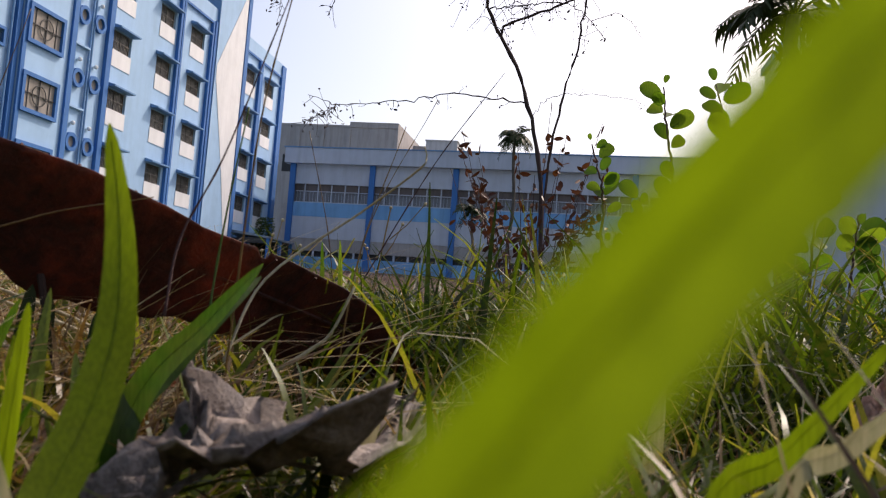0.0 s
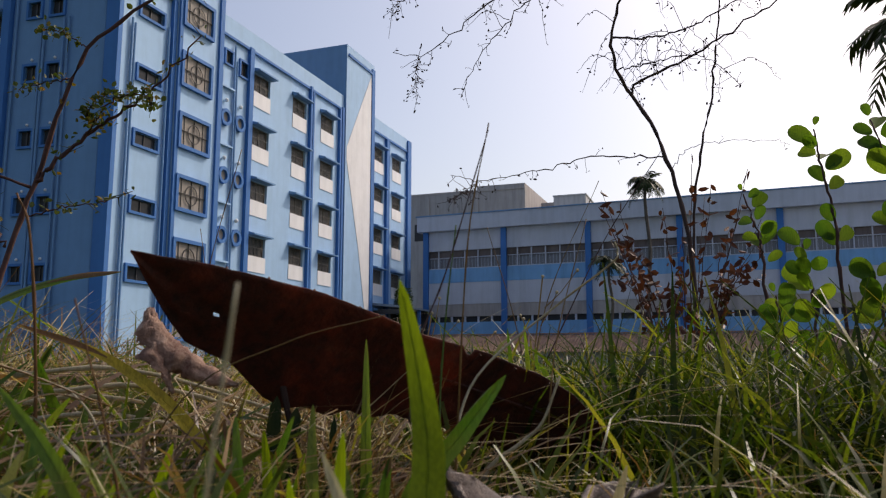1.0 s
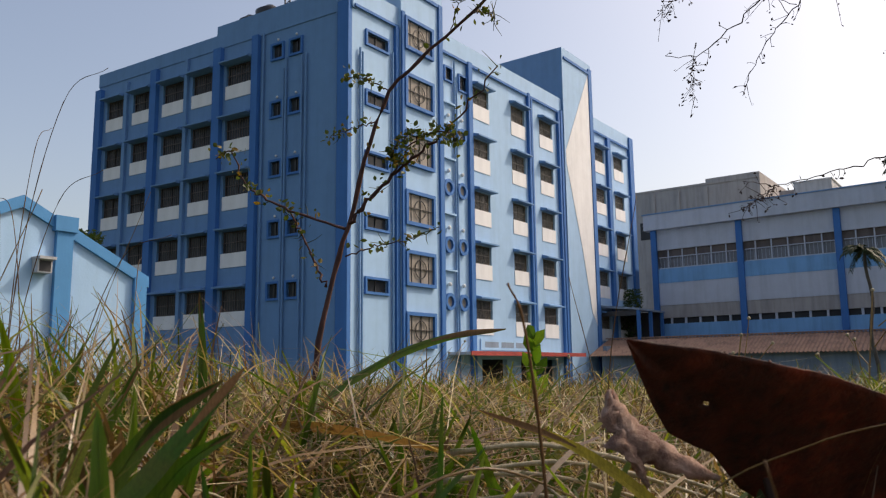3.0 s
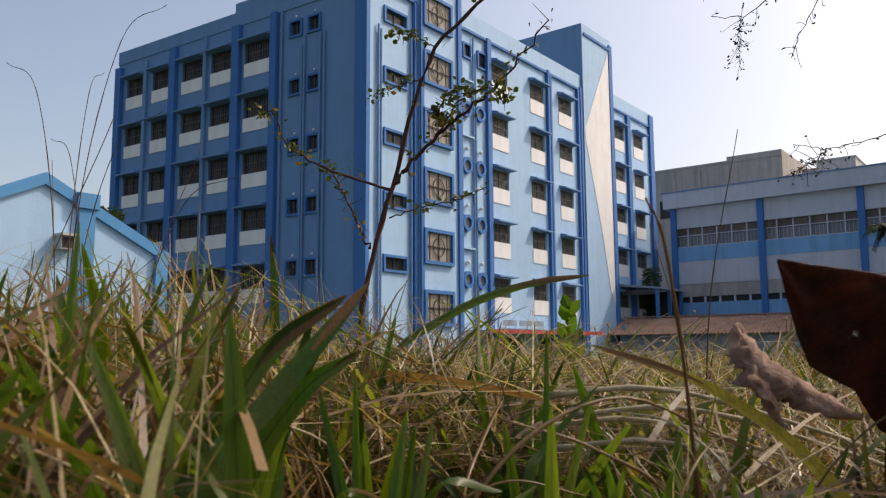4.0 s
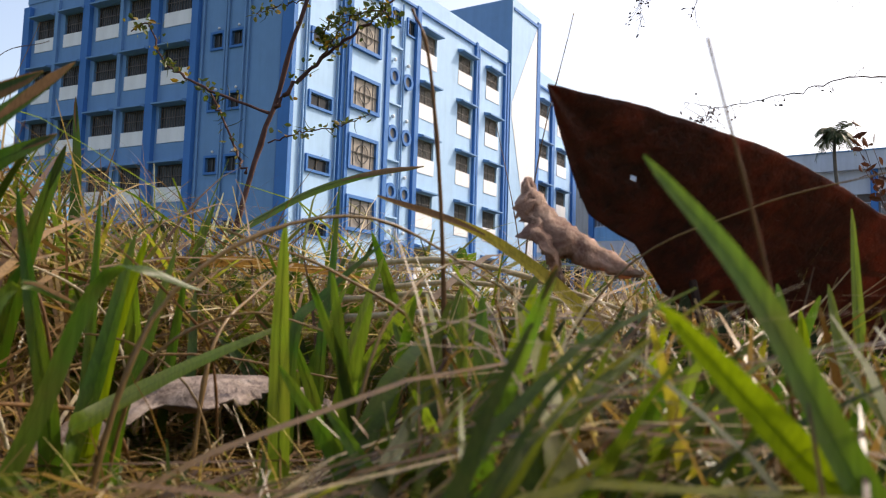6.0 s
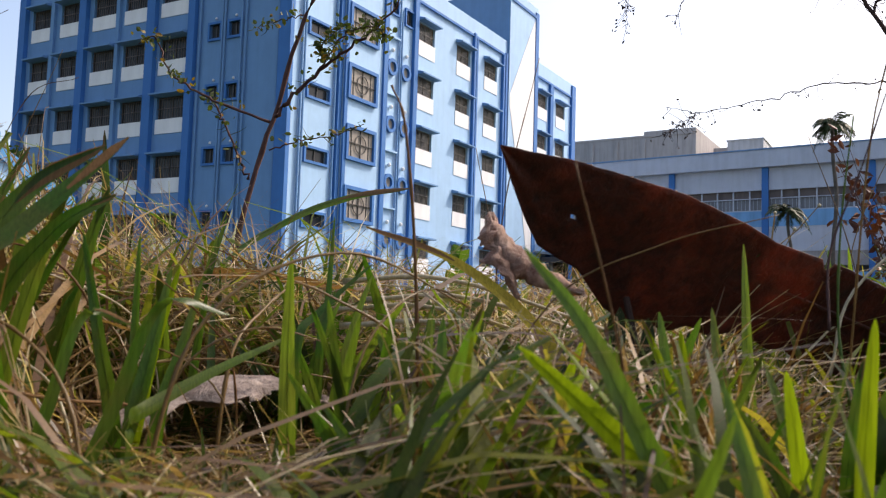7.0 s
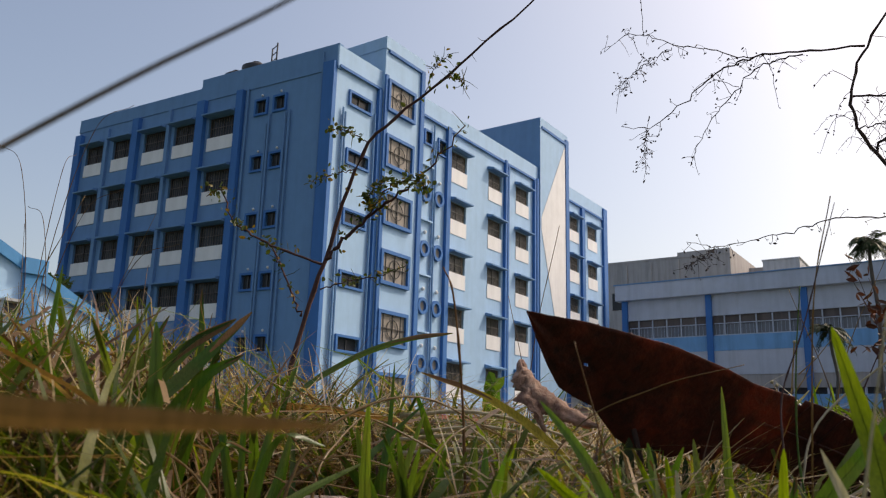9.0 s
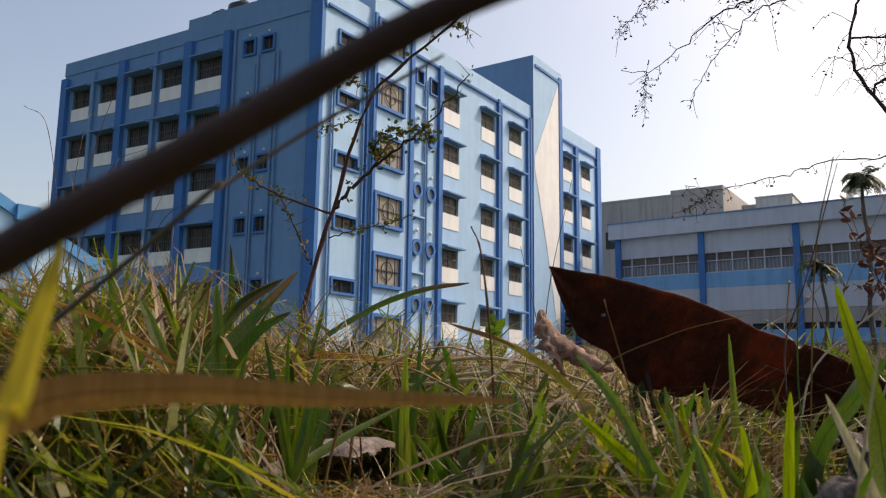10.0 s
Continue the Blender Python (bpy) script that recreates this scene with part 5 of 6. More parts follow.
for i, (ctrl, r0, r1, dens) in enumerate(s_lines):
    pts = branch(shrub, ctrl, r0 * (1.25 if i == 0 else 0.95), r1 * 1.1, W_RED, "stem" if i == 0 else "branch", n=34, kink=0.005, seed=i)
    for j in range(3, len(pts)):
        if i == 0 and j < 14:
            continue
        if random.random() < 0.3:
            tw = pts[j] + rnd_way(0.2) * random.uniform(0.008, 0.026)
            add_tube(fol, [pts[j], pts[j].lerp(tw, 0.5) + rnd_way() * 0.002, tw], [0.0005, 0.0004, 0.0002], 4, False)
        for _ in range(4):
            if random.random() < dens * (0.62 if i < 9 else 0.2):
                tw = rnd_way(0.3)
                p = pts[j] + tw * random.uniform(0.001, 0.014)
                leaf_quad(fol, p, rnd_way(0.1), rnd_way(), random.uniform(0.004, 0.010), random.uniform(0.003, 0.0065))
part("foliage", fol, L_SHRUB, shrub, "small olive and yellow leaves")

tree = thing("bare_sapling", "nearly bare arching sapling with dark twigs and buds", "sapling")
t_lines = [
    ([(0.012, 1.435, -0.01), (0.007, 1.425, 0.224), (0.0, 1.41, 0.322), (-0.019, 1.394, 0.396), (-0.043, 1.372, 0.475), (-0.077, 1.351, 0.531), (-0.100, 1.320, 0.580), (-0.101, 1.300, 0.620), (-0.085, 1.275, 0.660), (-0.055, 1.25, 0.70), (0.0, 1.22, 0.755)], 0.0042, 0.0016, 0.2),
    ([(-0.077, 1.351, 0.531), (-0.066, 1.345, 0.55), (0.006, 1.322, 0.569), (0.063, 1.295, 0.586), (0.14, 1.258, 0.616), (0.22, 1.22, 0.65)], 0.0024, 0.0008, 0.5),
    ([(-0.101, 1.305, 0.62), (-0.044, 1.33, 0.622), (0.02, 1.349, 0.638), (0.089, 1.346, 0.669), (0.16, 1.34, 0.71)], 0.0018, 0.0006, 0.6),
    ([(0.005, 1.46, -0.01), (0.010, 1.455, 0.303), (0.029, 1.427, 0.437), (0.052, 1.40, 0.53), (0.063, 1.372, 0.608), (0.072, 1.345, 0.671), (0.081, 1.309, 0.747)], 0.0026, 0.0009, 0.4),
    ([(-0.03, 1.386, 0.427), (-0.083, 1.341, 0.421), (-0.142, 1.294, 0.415), (-0.189, 1.259, 0.394), (-0.245, 1.223, 0.377), (-0.30, 1.195, 0.365), (-0.344, 1.175, 0.373)], 0.0013, 0.0004, 0.5),
    ([(-0.30, 1.195, 0.365), (-0.325, 1.19, 0.35), (-0.345, 1.185, 0.335)], 0.0006, 0.0003, 1.0),
    ([(-0.097, 1.334, 0.573), (-0.039, 1.318, 0.572), (0.019, 1.30, 0.571), (0.061, 1.288, 0.548), (0.096, 1.291, 0.508)], 0.0011, 0.0004, 0.7),
    ([(-0.023, 1.422, 0.409), (0.006, 1.415, 0.443), (0.053, 1.413, 0.453), (0.143, 1.412, 0.447), (0.172, 1.413, 0.436)], 0.0007, 0.0003, 0.1),
    ([(-0.071, 1.262, 0.684), (-0.16, 1.249, 0.692), (-0.221, 1.236, 0.696), (-0.263, 1.231, 0.689), (-0.297, 1.228, 0.678), (-0.333, 1.23, 0.653), (-0.376, 1.231, 0.624), (-0.42, 1.226, 0.601), (-0.461, 1.209, 0.607)], 0.0017, 0.0005, 0.6),
    ([(-0.42, 1.226, 0.601), (-0.427, 1.233, 0.578), (-0.43, 1.247, 0.538)], 0.0007, 0.0003, 0.9),
    ([(-0.163, 1.266, 0.695), (-0.205, 1.263, 0.694), (-0.243, 1.261, 0.682), (-0.281, 1.268, 0.649), (-0.318, 1.273, 0.615), (-0.345, 1.281, 0.578), (-0.365, 1.289, 0.54)], 0.0012, 0.0004, 0.8),
    ([(-0.218, 1.236, 0.696), (-0.248, 1.222, 0.692), (-0.292, 1.193, 0.705), (-0.342, 1.172, 0.718), (-0.386, 1.149, 0.735), (-0.419, 1.134, 0.741), (-0.459, 1.131, 0.718)], 0.0010, 0.0004, 0.8),
    ([(-0.353, 1.171, 0.716), (-0.399, 1.166, 0.695), (-0.43, 1.165, 0.674), (-0.449, 1.165, 0.66)], 0.0008, 0.0003, 1.0)]
buds = bmesh.new()
for i, (ctrl, r0, r1, dens) in enumerate(t_lines):
    pts = branch(tree, ctrl, r0, r1, W_TWIG, "stem" if i in (0, 3) else "branch", n=36, kink=0.006, seed=20 + i)
    for j in range(6 if i in (0, 3) else 2, len(pts)):
        if i in (0, 3) and j < 16:
            continue
        if random.random() < dens:
            tw = rnd_way(-0.2, 0.7)
            tip = pts[j] + tw * random.uniform(0.004, 0.03) + Vector((0, 0, -random.uniform(0, 0.012)))
            add_tube(buds, [pts[j], pts[j].lerp(tip, 0.5) + rnd_way() * 0.002, tip], [0.0005, 0.0004, 0.0003], 4, False)
            for _ in range(random.randint(1, 3)):
                leaf_quad(buds, tip + rnd_way() * 0.003, rnd_way(), rnd_way(), random.uniform(0.003, 0.008), random.uniform(0.002, 0.004))
for i, (ctrl, r0, r1, dens) in enumerate(t_lines):
    if i in (4, 5, 7, 9):
        continue
    pts = curve_pts(ctrl, 36)
    for k in range(10 if i == 0 else 5 if i < 8 else 2):
        j = random.randint(18 if i in (0, 3) else 5, 34)
        l = random.uniform(0.03, 0.10)
        w = rnd_way(0.0, 0.5) * l
        e = pts[j] + w + Vector((0, 0, -0.35 * l))
        tp = branch(tree, [pts[j], pts[j] + w * 0.55 + Vector((0, 0, 0.12 * l)), e], 0.0006, 0.0003, W_TWIG, n=10, kink=0.004, seed=200 + i * 10 + k)
        for q in tp[3:]:
            if random.random() < 0.6:
                leaf_quad(buds, q + rnd_way() * 0.003, rnd_way(), rnd_way(), random.uniform(0.003, 0.008), random.uniform(0.002, 0.004))
tagged(part("twig_growth", buds, W_TWIG, tree, "tiny dark buds on short twiglets"), kind="stuff")
# hanging thin side twigs of the sapling
for k in range(14):
    a = (-0.10 + 0.012 * k, 1.31 + 0.004 * (k % 5), 0.60 + 0.012 * (k % 4))
    l = 0.05 + 0.04 * ((k * 7) % 5) / 4
    sx = 0.02 * math.sin(k * 2.1)
    branch(tree, [a, (a[0] + sx, a[1] - 0.01, a[2] - l * 0.5), (a[0] + sx * 2.2, a[1] - 0.012, a[2] - l)], 0.0005, 0.0003, W_TWIG, n=10, seed=50 + k)

red = thing("withered_shrub", "low withered shrub with curled red-brown leaves", "shrub")
for k in range(24):
    az, l = k * 2.4, 0.12 + 0.02 * (k % 5)
    b0 = (-0.012 + 0.02 * math.cos(az), 1.44 + 0.02 * math.sin(az), -0.01)
    tip = (b0[0] + 0.115 * math.cos(az), b0[1] + 0.12 * math.sin(az), 0.22 + 0.034 * (k % 6))
    pts = branch(red, [b0, (b0[0] + 0.05 * math.cos(az), b0[1] + 0.04 * math.sin(az), 0.18), tip], 0.0012, 0.0004, W_RED, n=16, seed=80 + k)
    for j in [6 + i // 2 for i in range(22)]:
        if random.random() < 0.8:
            bm = bmesh.new()
            leaf_quad(bm, pts[min(j, 16)] + rnd_way() * 0.006, rnd_way(-0.3), rnd_way(), random.uniform(0.013, 0.025), random.uniform(0.006, 0.011))
            part("leaf", bm, L_RED, red)

bush = thing("round_leaf_bush", "fresh green bush with round glossy leaves", "bush")


def round_leaf(p, d, up, size):
    bm = bmesh.new()
    s = d.cross(up).normalized()
    n = s.cross(d)
    c = p + d * size * 0.5
    centre_pts = [bm.verts.new(p + d * size * k / 4 - n * size * 0.02) for k in range(5)]
    for sg in (-1, 1):
        rim = [bm.verts.new(c + (d * -math.cos(a) * 0.5 + s * sg * math.sin(a) * (0.34 - 0.07 * math.cos(a))) * size + n * size * 0.10 * math.sin(a)) for a in [math.pi * k / 8 for k in range(1, 8)]]
        ring_ = [centre_pts[0]] + rim + [centre_pts[4]]
        for i in range(8):
            a, b = ring_[i], ring_[i + 1]
            m0, m1 = centre_pts[i // 2], centre_pts[(i + 1) // 2]
            vs = [v for k, v in enumerate((a, b, m1, m0)) if v not in (a, b, m1, m0)[:k]]
            if len(vs) >= 3:
                bm.faces.new(vs if sg > 0 else vs[::-1])
    part("leaf", bm, L_BUSH, bush, smooth=True)


for si, (ctrl, nl, sz) in enumerate((([(0.19, 0.99, -0.01), (0.181, 0.986, 0.172), (0.178, 0.977, 0.235), (0.168, 0.967, 0.29), (0.161, 0.957, 0.334)], 11, 0.031),
                                     ([(0.265, 1.01, -0.01), (0.259, 1.005, 0.162), (0.246, 0.998, 0.237), (0.235, 0.987, 0.30), (0.221, 0.979, 0.345)], 12, 0.036),
                                     ([(0.31, 1.02, -0.01), (0.308, 1.014, 0.181), (0.306, 1.006, 0.24), (0.296, 1.005, 0.265)], 10, 0.03),
                                     ([(0.105, 1.0, -0.01), (0.103, 1.0, 0.181), (0.099, 0.994, 0.224), (0.085, 0.987, 0.272)], 9, 0.026),
                                     ([(0.36, 0.98, -0.01), (0.37, 0.97, 0.12), (0.375, 0.965, 0.2)], 11, 0.036),
                                     ([(0.15, 0.96, -0.01), (0.15, 0.955, 0.12), (0.142, 0.95, 0.205)], 10, 0.03),
                                     ([(0.29, 0.94, -0.01), (0.285, 0.935, 0.11), (0.28, 0.93, 0.19)], 10, 0.032),
                                     ([(0.12, 0.97, -0.01), (0.12, 0.965, 0.09), (0.112, 0.96, 0.15)], 8, 0.028),
                                     ([(0.34, 1.03, -0.01), (0.345, 1.025, 0.16), (0.35, 1.02, 0.27)], 9, 0.034),
                                     ([(0.22, 0.95, -0.01), (0.215, 0.94, 0.1), (0.205, 0.93, 0.17)], 11, 0.034))):
    pts = branch(bush, ctrl, 0.0022, 0.0008, W_RED, "stem", n=30, seed=120 + si)
    nl += 2 if si < 4 else 8
    for k in range(nl):
        u = 0.28 + 0.72 * (k + 1) / nl
        p = pts[min(int(u * 30), 30)]
        sg = random.choice((-1, 1))
        p = pts[max(9, min(30, int(u * 30 + random.gauss(0, 1.6))))]
        d = Vector((sg * random.uniform(0.35, 1.0), random.gauss(0, 0.6), random.uniform(0.25, 1.1))).normalized()
        if k == nl - 1:
            d = Vector((0.3 * sg, 0.0, 1.0)).normalized()
        round_leaf(p + d * 0.005, d, Vector((random.gauss(0, 0.3), -1.0, random.uniform(-0.2, 0.5))).normalized(), sz * random.uniform(0.68, 0.98) * (0.45 if k == nl - 1 else 0.75 if k == nl - 2 else 1))

weed = thing("broad_leaf_weed", "upright weed with oblong bright green leaves", "weed")
bm = bmesh.new()
add_tube(bm, curve_pts([(-0.822, 1.39, -0.01), (-0.824, 1.39, 0.08), (-0.828, 1.387, 0.17)], 12), 0.0022, 6)
part("stem", bm, L_BUSH, weed)
for k in range(10):
    az = k * 2.4
    bm = bmesh.new()
    d = Vector((math.cos(az) * 0.6, math.sin(az) * 0.6, 0.9)).normalized()
    leaf_quad(bm, Vector((-0.824, 1.389, 0.05 + 0.0125 * k)), d, Vector((0, -1, 0.2)), 0.055 - 0.002 * k, 0.026)
    part("leaf", bm, L_BUSH, weed)


def flower_weed(x, y, h, seed):
    rng = random.Random(seed)
    ob = thing("flower_weed", "thin branching weed with tiny whitish flower heads", "weed", "flower weeds", pose(x, y, -0.006))
    tops = []
    main = [(0, 0, 0), (0.01, 0, h * 0.5), (0.02, 0.01, h)]
    for k in range(5):
        a = Vector((0.006 * k, 0, h * (0.3 + 0.12 * k)))
        t = a + Vector((rng.uniform(-0.06, 0.06), rng.uniform(-0.04, 0.04), rng.uniform(0.03, 0.07)))
        bm = bmesh.new()
        add_tube(bm, [a, a.lerp(t, 0.5) + Vector((0, 0, -0.004)), t], [0.0008, 0.0006, 0.0005], 5)
        part("branch", bm, G_STRAW, ob)
        tops.append(t)
    bm = bmesh.new()
    add_tube(bm, curve_pts(main, 10), 0.0011, 5)
    part("stem", bm, G_STRAW, ob)
    for t in tops + [Vector(main[-1])]:
        bm = bmesh.new()
        bmesh.ops.create_icosphere(bm, subdivisions=1, radius=0.0026, matrix=Matrix.Translation(t))
        part("flower_head", bm, G_PALE, ob)


for k, (x, y, h) in enumerate(((-0.62, 1.16, 0.10), (-0.55, 1.2, 0.11), (-0.70, 1.25, 0.12), (-0.34, 1.02, 0.15), (-0.195, 1.065, 0.20), (-0.95, 1.2, 0.12))):
    flower_weed(x, y, h, 300 + k)


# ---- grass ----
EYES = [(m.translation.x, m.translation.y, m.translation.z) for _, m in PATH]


def grass_field(name, label, count, mat, seed, r_range, az_range, length, width, lean, seg=5, power=1.0, keep=None, tall=None, lift=0.0):
    """Very many bent blades in one mesh; az turns from +y towards -x."""
    rng = np.random.default_rng(seed)
    u = rng.random(count) ** power
    r = r_range[0] * (r_range[1] / r_range[0]) ** u
    az = np.radians(rng.uniform(az_range[0], az_range[1], count))
    ragged = np.random.default_rng(seed + 900)
    az = az + np.radians(ragged.normal(0, 5.0, count)) * (r > 0.35)
    r = r * np.exp(np.abs(ragged.normal(0, 0.3, count)) * (r > 0.7 * r_range[1]))
    x, y = -r * np.sin(az), r * np.cos(az)
    ln = length[0] + (length[1] - length[0]) * rng.random(count) ** 1.6
    if tall is not None:
        ln = ln * tall(x, y, r, np.degrees(az))
    w = width[0] + (width[1] - width[0]) * rng.random(count)
    w = w * np.clip(r / 0.8, 1.0, 6.0) ** 0.6
    le = np.abs(rng.normal(lean[0], lean[1], count))
    bend = rng.uniform(0.2, 1.3, count)
    da = rng.uniform(0, 2 * np.pi, count)
    fz = np.array([ground_z(float(a), float(b)) for a, b in zip(x, y)])
    t = np.linspace(0, 1, seg + 1)[None, :]
    ang = np.clip(le[:, None] + bend[:, None] * t ** 1.5, 0, 2.1)
    step = ln[:, None] / seg
    hx = np.cumsum(np.sin(ang) * step, 1) - np.sin(ang[:, :1]) * step
    hz = np.cumsum(np.cos(ang) * step, 1) - np.cos(ang[:, :1]) * step
    px_ = x[:, None] + hx * np.cos(da)[:, None]
    py_ = y[:, None] + hx * np.sin(da)[:, None]
    pz_ = np.maximum(fz[:, None] - 0.004 + hz, fz[:, None] - 0.003)
    if lift:
        pz_ = pz_ + (rng.random(count) * lift)[:, None]
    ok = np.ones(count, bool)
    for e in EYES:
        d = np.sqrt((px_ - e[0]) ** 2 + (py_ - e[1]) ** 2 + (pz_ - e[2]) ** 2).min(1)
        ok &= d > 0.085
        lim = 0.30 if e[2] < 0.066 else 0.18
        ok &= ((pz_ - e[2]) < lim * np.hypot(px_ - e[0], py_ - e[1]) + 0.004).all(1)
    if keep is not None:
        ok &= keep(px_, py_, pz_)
    px_, py_, pz_, da, w = px_[ok], py_[ok], pz_[ok], da[ok], w[ok]
    n = len(w)
    twist = rng.uniform(-0.9, 0.9, n)
    sx, sy = -np.sin(da + twist), np.cos(da + twist)
    ws = w[:, None] * (0.75 + 0.25 * np.minimum(t / 0.3, 1)) * np.maximum(1 - t, 0.04) ** 0.6 / 2
    lft = np.stack([px_ - sx[:, None] * ws, py_ - sy[:, None] * ws, pz_], 2)
    rgt = np.stack([px_ + sx[:, None] * ws, py_ + sy[:, None] * ws, pz_ + ws * 0.4], 2)
    verts = np.stack([lft, rgt], 2).reshape(-1, 3)
    base = (np.arange(n) * (seg + 1) * 2)[:, None] + (np.arange(seg) * 2)[None, :]
    faces = np.stack([base, base + 1, base + 3, base + 2], 2).reshape(-1, 4)
    me = bpy.data.meshes.new(name)
    me.vertices.add(len(verts))
    me.vertices.foreach_set("co", verts.ravel().astype(np.float32))
    me.loops.add(faces.size)
    me.loops.foreach_set("vertex_index", faces.ravel().astype(np.int32))
    me.polygons.add(len(faces))
    me.polygons.foreach_set("loop_start", np.arange(0, faces.size, 4, dtype=np.int32))
    me.update()
    me.materials.append(mat)
    me.shade_smooth()
    return tagged(new(name, me), label, "grass", kind="stuff")


def tall_near(x, y, r, az):
    """Clumped; shorter before the brown leaf, longer to both sides."""
    side = np.clip((az - 38) / 14, 0, 1) + np.clip((10 - az) / 12, 0, 1) * np.clip((r - 0.4) / 0.3, 0, 1)
    low = np.where(r < 0.45, 0.6, 0.92)
    clump = 0.86 + 0.2 * np.sin(az * 0.9 + 6 * r) * np.sin(17 * r + az * 0.31) + 0.14 * np.sin(az * 2.3 - 11 * r)
    return (low + (1.25 - low) * np.clip(side, 0, 1)) * clump


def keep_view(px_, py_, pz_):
    """The uneven top of the grass, fitted to the camera's view: low in the middle, taller to the sides, with spots
    lowered to keep sightlines open.
    """
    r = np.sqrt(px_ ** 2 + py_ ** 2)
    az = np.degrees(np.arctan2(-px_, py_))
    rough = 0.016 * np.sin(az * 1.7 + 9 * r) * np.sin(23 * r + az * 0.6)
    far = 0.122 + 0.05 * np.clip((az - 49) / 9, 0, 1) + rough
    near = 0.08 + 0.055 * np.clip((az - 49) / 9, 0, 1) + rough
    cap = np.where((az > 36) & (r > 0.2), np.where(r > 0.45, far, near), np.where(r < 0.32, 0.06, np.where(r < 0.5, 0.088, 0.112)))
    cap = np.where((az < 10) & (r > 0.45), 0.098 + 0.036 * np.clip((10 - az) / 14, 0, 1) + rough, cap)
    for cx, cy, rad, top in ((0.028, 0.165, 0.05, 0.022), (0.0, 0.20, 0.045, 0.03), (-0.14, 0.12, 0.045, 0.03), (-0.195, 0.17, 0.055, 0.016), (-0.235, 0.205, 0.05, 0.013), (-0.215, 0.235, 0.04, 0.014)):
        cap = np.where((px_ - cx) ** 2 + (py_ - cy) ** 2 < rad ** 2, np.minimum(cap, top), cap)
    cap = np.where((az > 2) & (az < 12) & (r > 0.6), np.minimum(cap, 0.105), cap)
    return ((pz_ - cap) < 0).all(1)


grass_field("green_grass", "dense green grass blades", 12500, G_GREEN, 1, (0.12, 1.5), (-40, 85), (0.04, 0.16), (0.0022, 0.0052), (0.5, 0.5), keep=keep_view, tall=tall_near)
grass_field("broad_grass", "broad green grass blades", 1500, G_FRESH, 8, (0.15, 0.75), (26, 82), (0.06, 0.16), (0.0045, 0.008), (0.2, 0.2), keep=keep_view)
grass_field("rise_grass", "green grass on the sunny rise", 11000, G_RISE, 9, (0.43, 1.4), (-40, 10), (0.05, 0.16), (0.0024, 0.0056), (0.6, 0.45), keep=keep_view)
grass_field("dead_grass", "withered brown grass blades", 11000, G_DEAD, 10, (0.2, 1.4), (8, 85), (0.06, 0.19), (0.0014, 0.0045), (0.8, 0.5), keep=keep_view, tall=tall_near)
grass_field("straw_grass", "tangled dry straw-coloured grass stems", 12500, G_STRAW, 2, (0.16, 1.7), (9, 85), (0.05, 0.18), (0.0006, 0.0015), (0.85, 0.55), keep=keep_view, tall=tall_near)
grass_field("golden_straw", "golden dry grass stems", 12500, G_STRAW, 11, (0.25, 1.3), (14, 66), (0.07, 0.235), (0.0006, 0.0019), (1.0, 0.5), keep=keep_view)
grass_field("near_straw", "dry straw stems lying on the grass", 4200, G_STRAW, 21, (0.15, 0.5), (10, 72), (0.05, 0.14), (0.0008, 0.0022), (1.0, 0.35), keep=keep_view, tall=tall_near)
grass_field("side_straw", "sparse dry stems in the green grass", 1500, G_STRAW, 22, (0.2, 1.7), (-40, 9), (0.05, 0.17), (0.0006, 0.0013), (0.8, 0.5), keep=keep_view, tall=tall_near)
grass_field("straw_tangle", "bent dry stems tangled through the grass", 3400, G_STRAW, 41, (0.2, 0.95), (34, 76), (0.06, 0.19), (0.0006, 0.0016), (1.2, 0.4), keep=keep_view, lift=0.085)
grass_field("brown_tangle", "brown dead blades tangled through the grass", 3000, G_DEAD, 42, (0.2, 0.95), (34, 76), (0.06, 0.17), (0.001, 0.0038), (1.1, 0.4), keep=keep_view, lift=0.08)
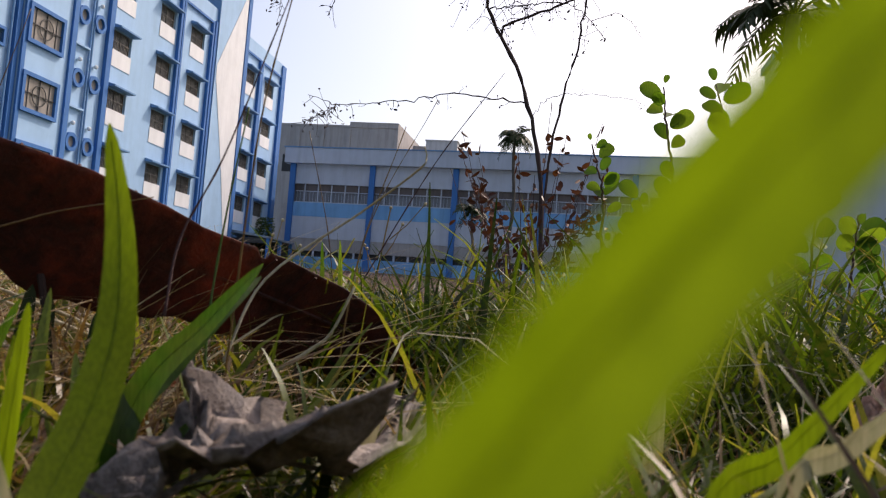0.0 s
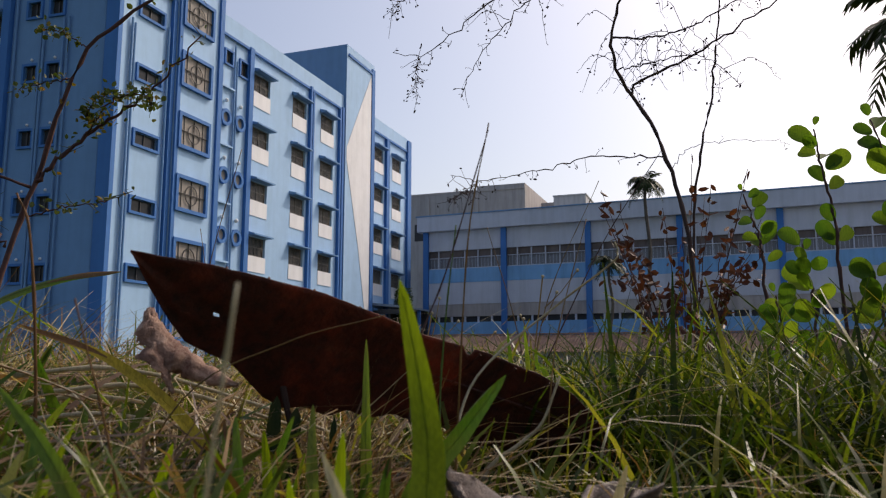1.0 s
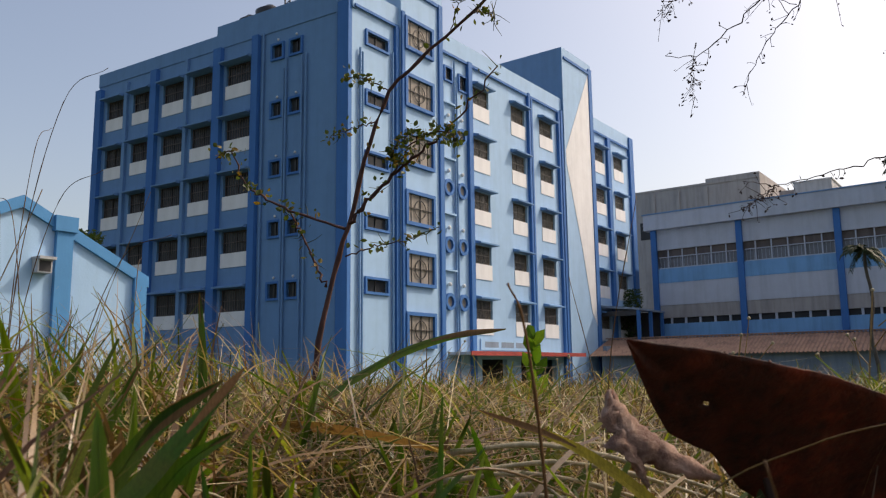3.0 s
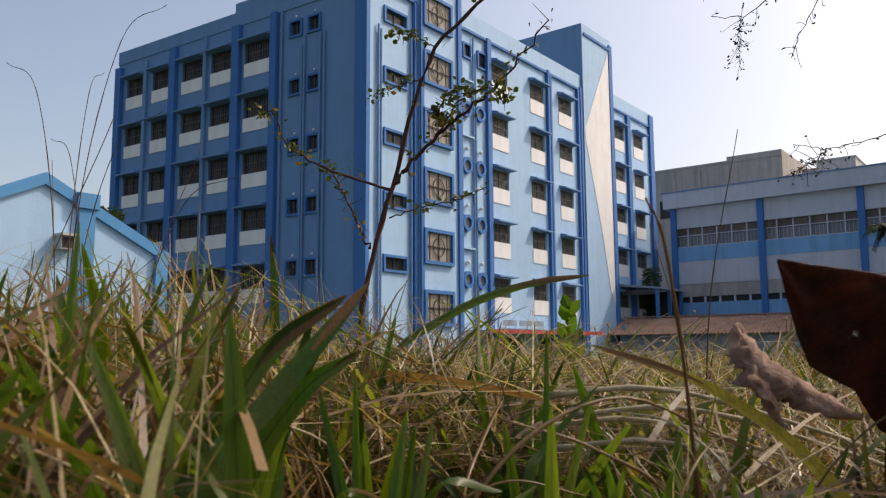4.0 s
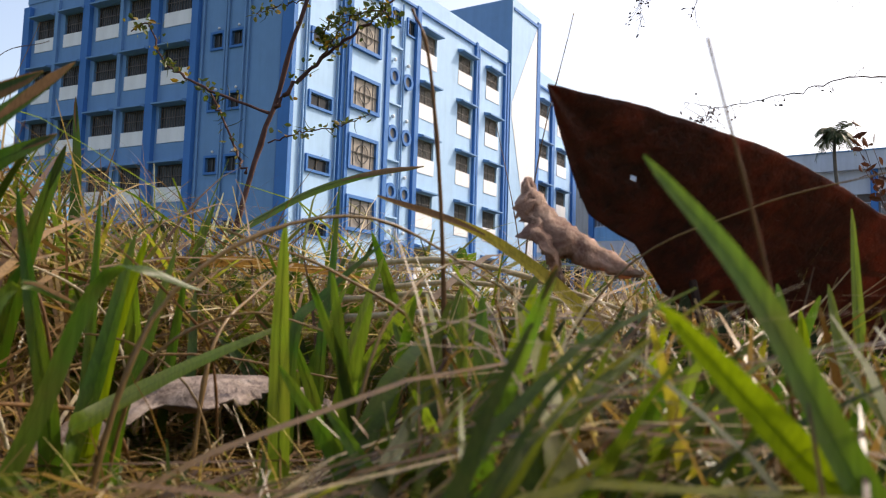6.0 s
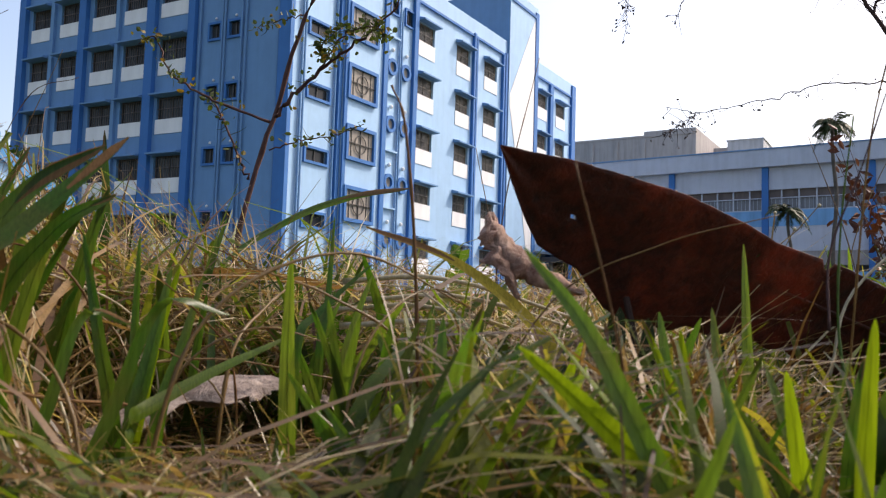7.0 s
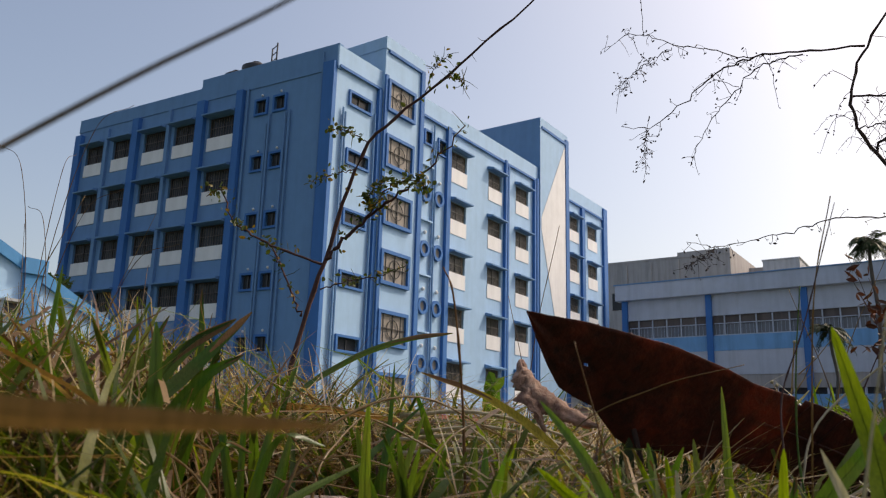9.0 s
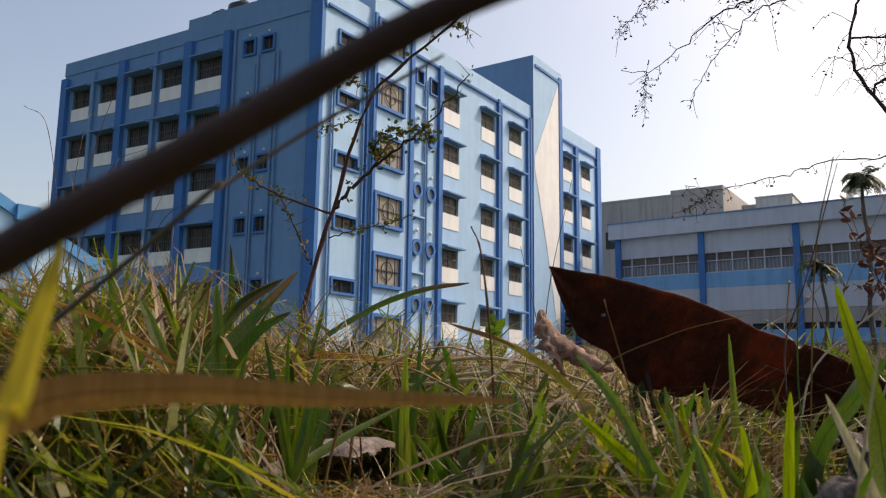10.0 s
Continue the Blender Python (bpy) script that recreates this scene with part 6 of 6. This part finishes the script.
grass_field("short_grass", "short fresh grass in the gaps", 2200, G_FRESH, 51, (0.16, 0.42), (27, 76), (0.014, 0.036), (0.0018, 0.004), (0.35, 0.3))
grass_field("short_straw", "short bright dry stems in the gaps", 2600, G_STRAW, 52, (0.16, 0.42), (27, 76), (0.02, 0.05), (0.0006, 0.0014), (0.7, 0.4))
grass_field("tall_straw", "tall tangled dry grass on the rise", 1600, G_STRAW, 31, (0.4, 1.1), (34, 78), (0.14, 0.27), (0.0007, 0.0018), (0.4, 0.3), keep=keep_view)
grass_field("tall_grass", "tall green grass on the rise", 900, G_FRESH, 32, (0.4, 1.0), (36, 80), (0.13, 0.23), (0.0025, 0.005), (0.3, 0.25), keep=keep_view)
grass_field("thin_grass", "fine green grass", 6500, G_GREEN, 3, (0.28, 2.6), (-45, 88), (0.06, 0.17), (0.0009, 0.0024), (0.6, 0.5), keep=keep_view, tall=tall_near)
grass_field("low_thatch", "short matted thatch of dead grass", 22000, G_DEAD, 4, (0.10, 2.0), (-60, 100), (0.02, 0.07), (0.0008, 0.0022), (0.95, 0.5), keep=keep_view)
grass_field("field_grass", "rough field grass farther away", 22000, G_GREEN, 5, (1.5, 24.0), (-50, 90), (0.05, 0.13), (0.0025, 0.005), (0.5, 0.4), seg=3)
grass_field("field_straw", "dry field grass farther away", 30000, G_STRAW, 6, (1.2, 16.0), (-50, 90), (0.05, 0.14), (0.0012, 0.0026), (0.6, 0.4), seg=3)
grass_field("surrounding_grass", "rough grass round about", 26000, G_GREEN, 7, (0.15, 12.0), (88, 312), (0.04, 0.12), (0.002, 0.005), (0.3, 0.35), seg=3)
grass_field("surrounding_thatch", "dead grass matted round about", 22000, G_DEAD, 61, (0.15, 5.0), (80, 320), (0.03, 0.10), (0.0012, 0.003), (0.8, 0.45), seg=3)
grass_field("surrounding_straw", "dry straw-coloured grass round about", 14000, G_STRAW, 62, (0.15, 8.0), (80, 320), (0.04, 0.12), (0.001, 0.0024), (0.7, 0.4), seg=3)
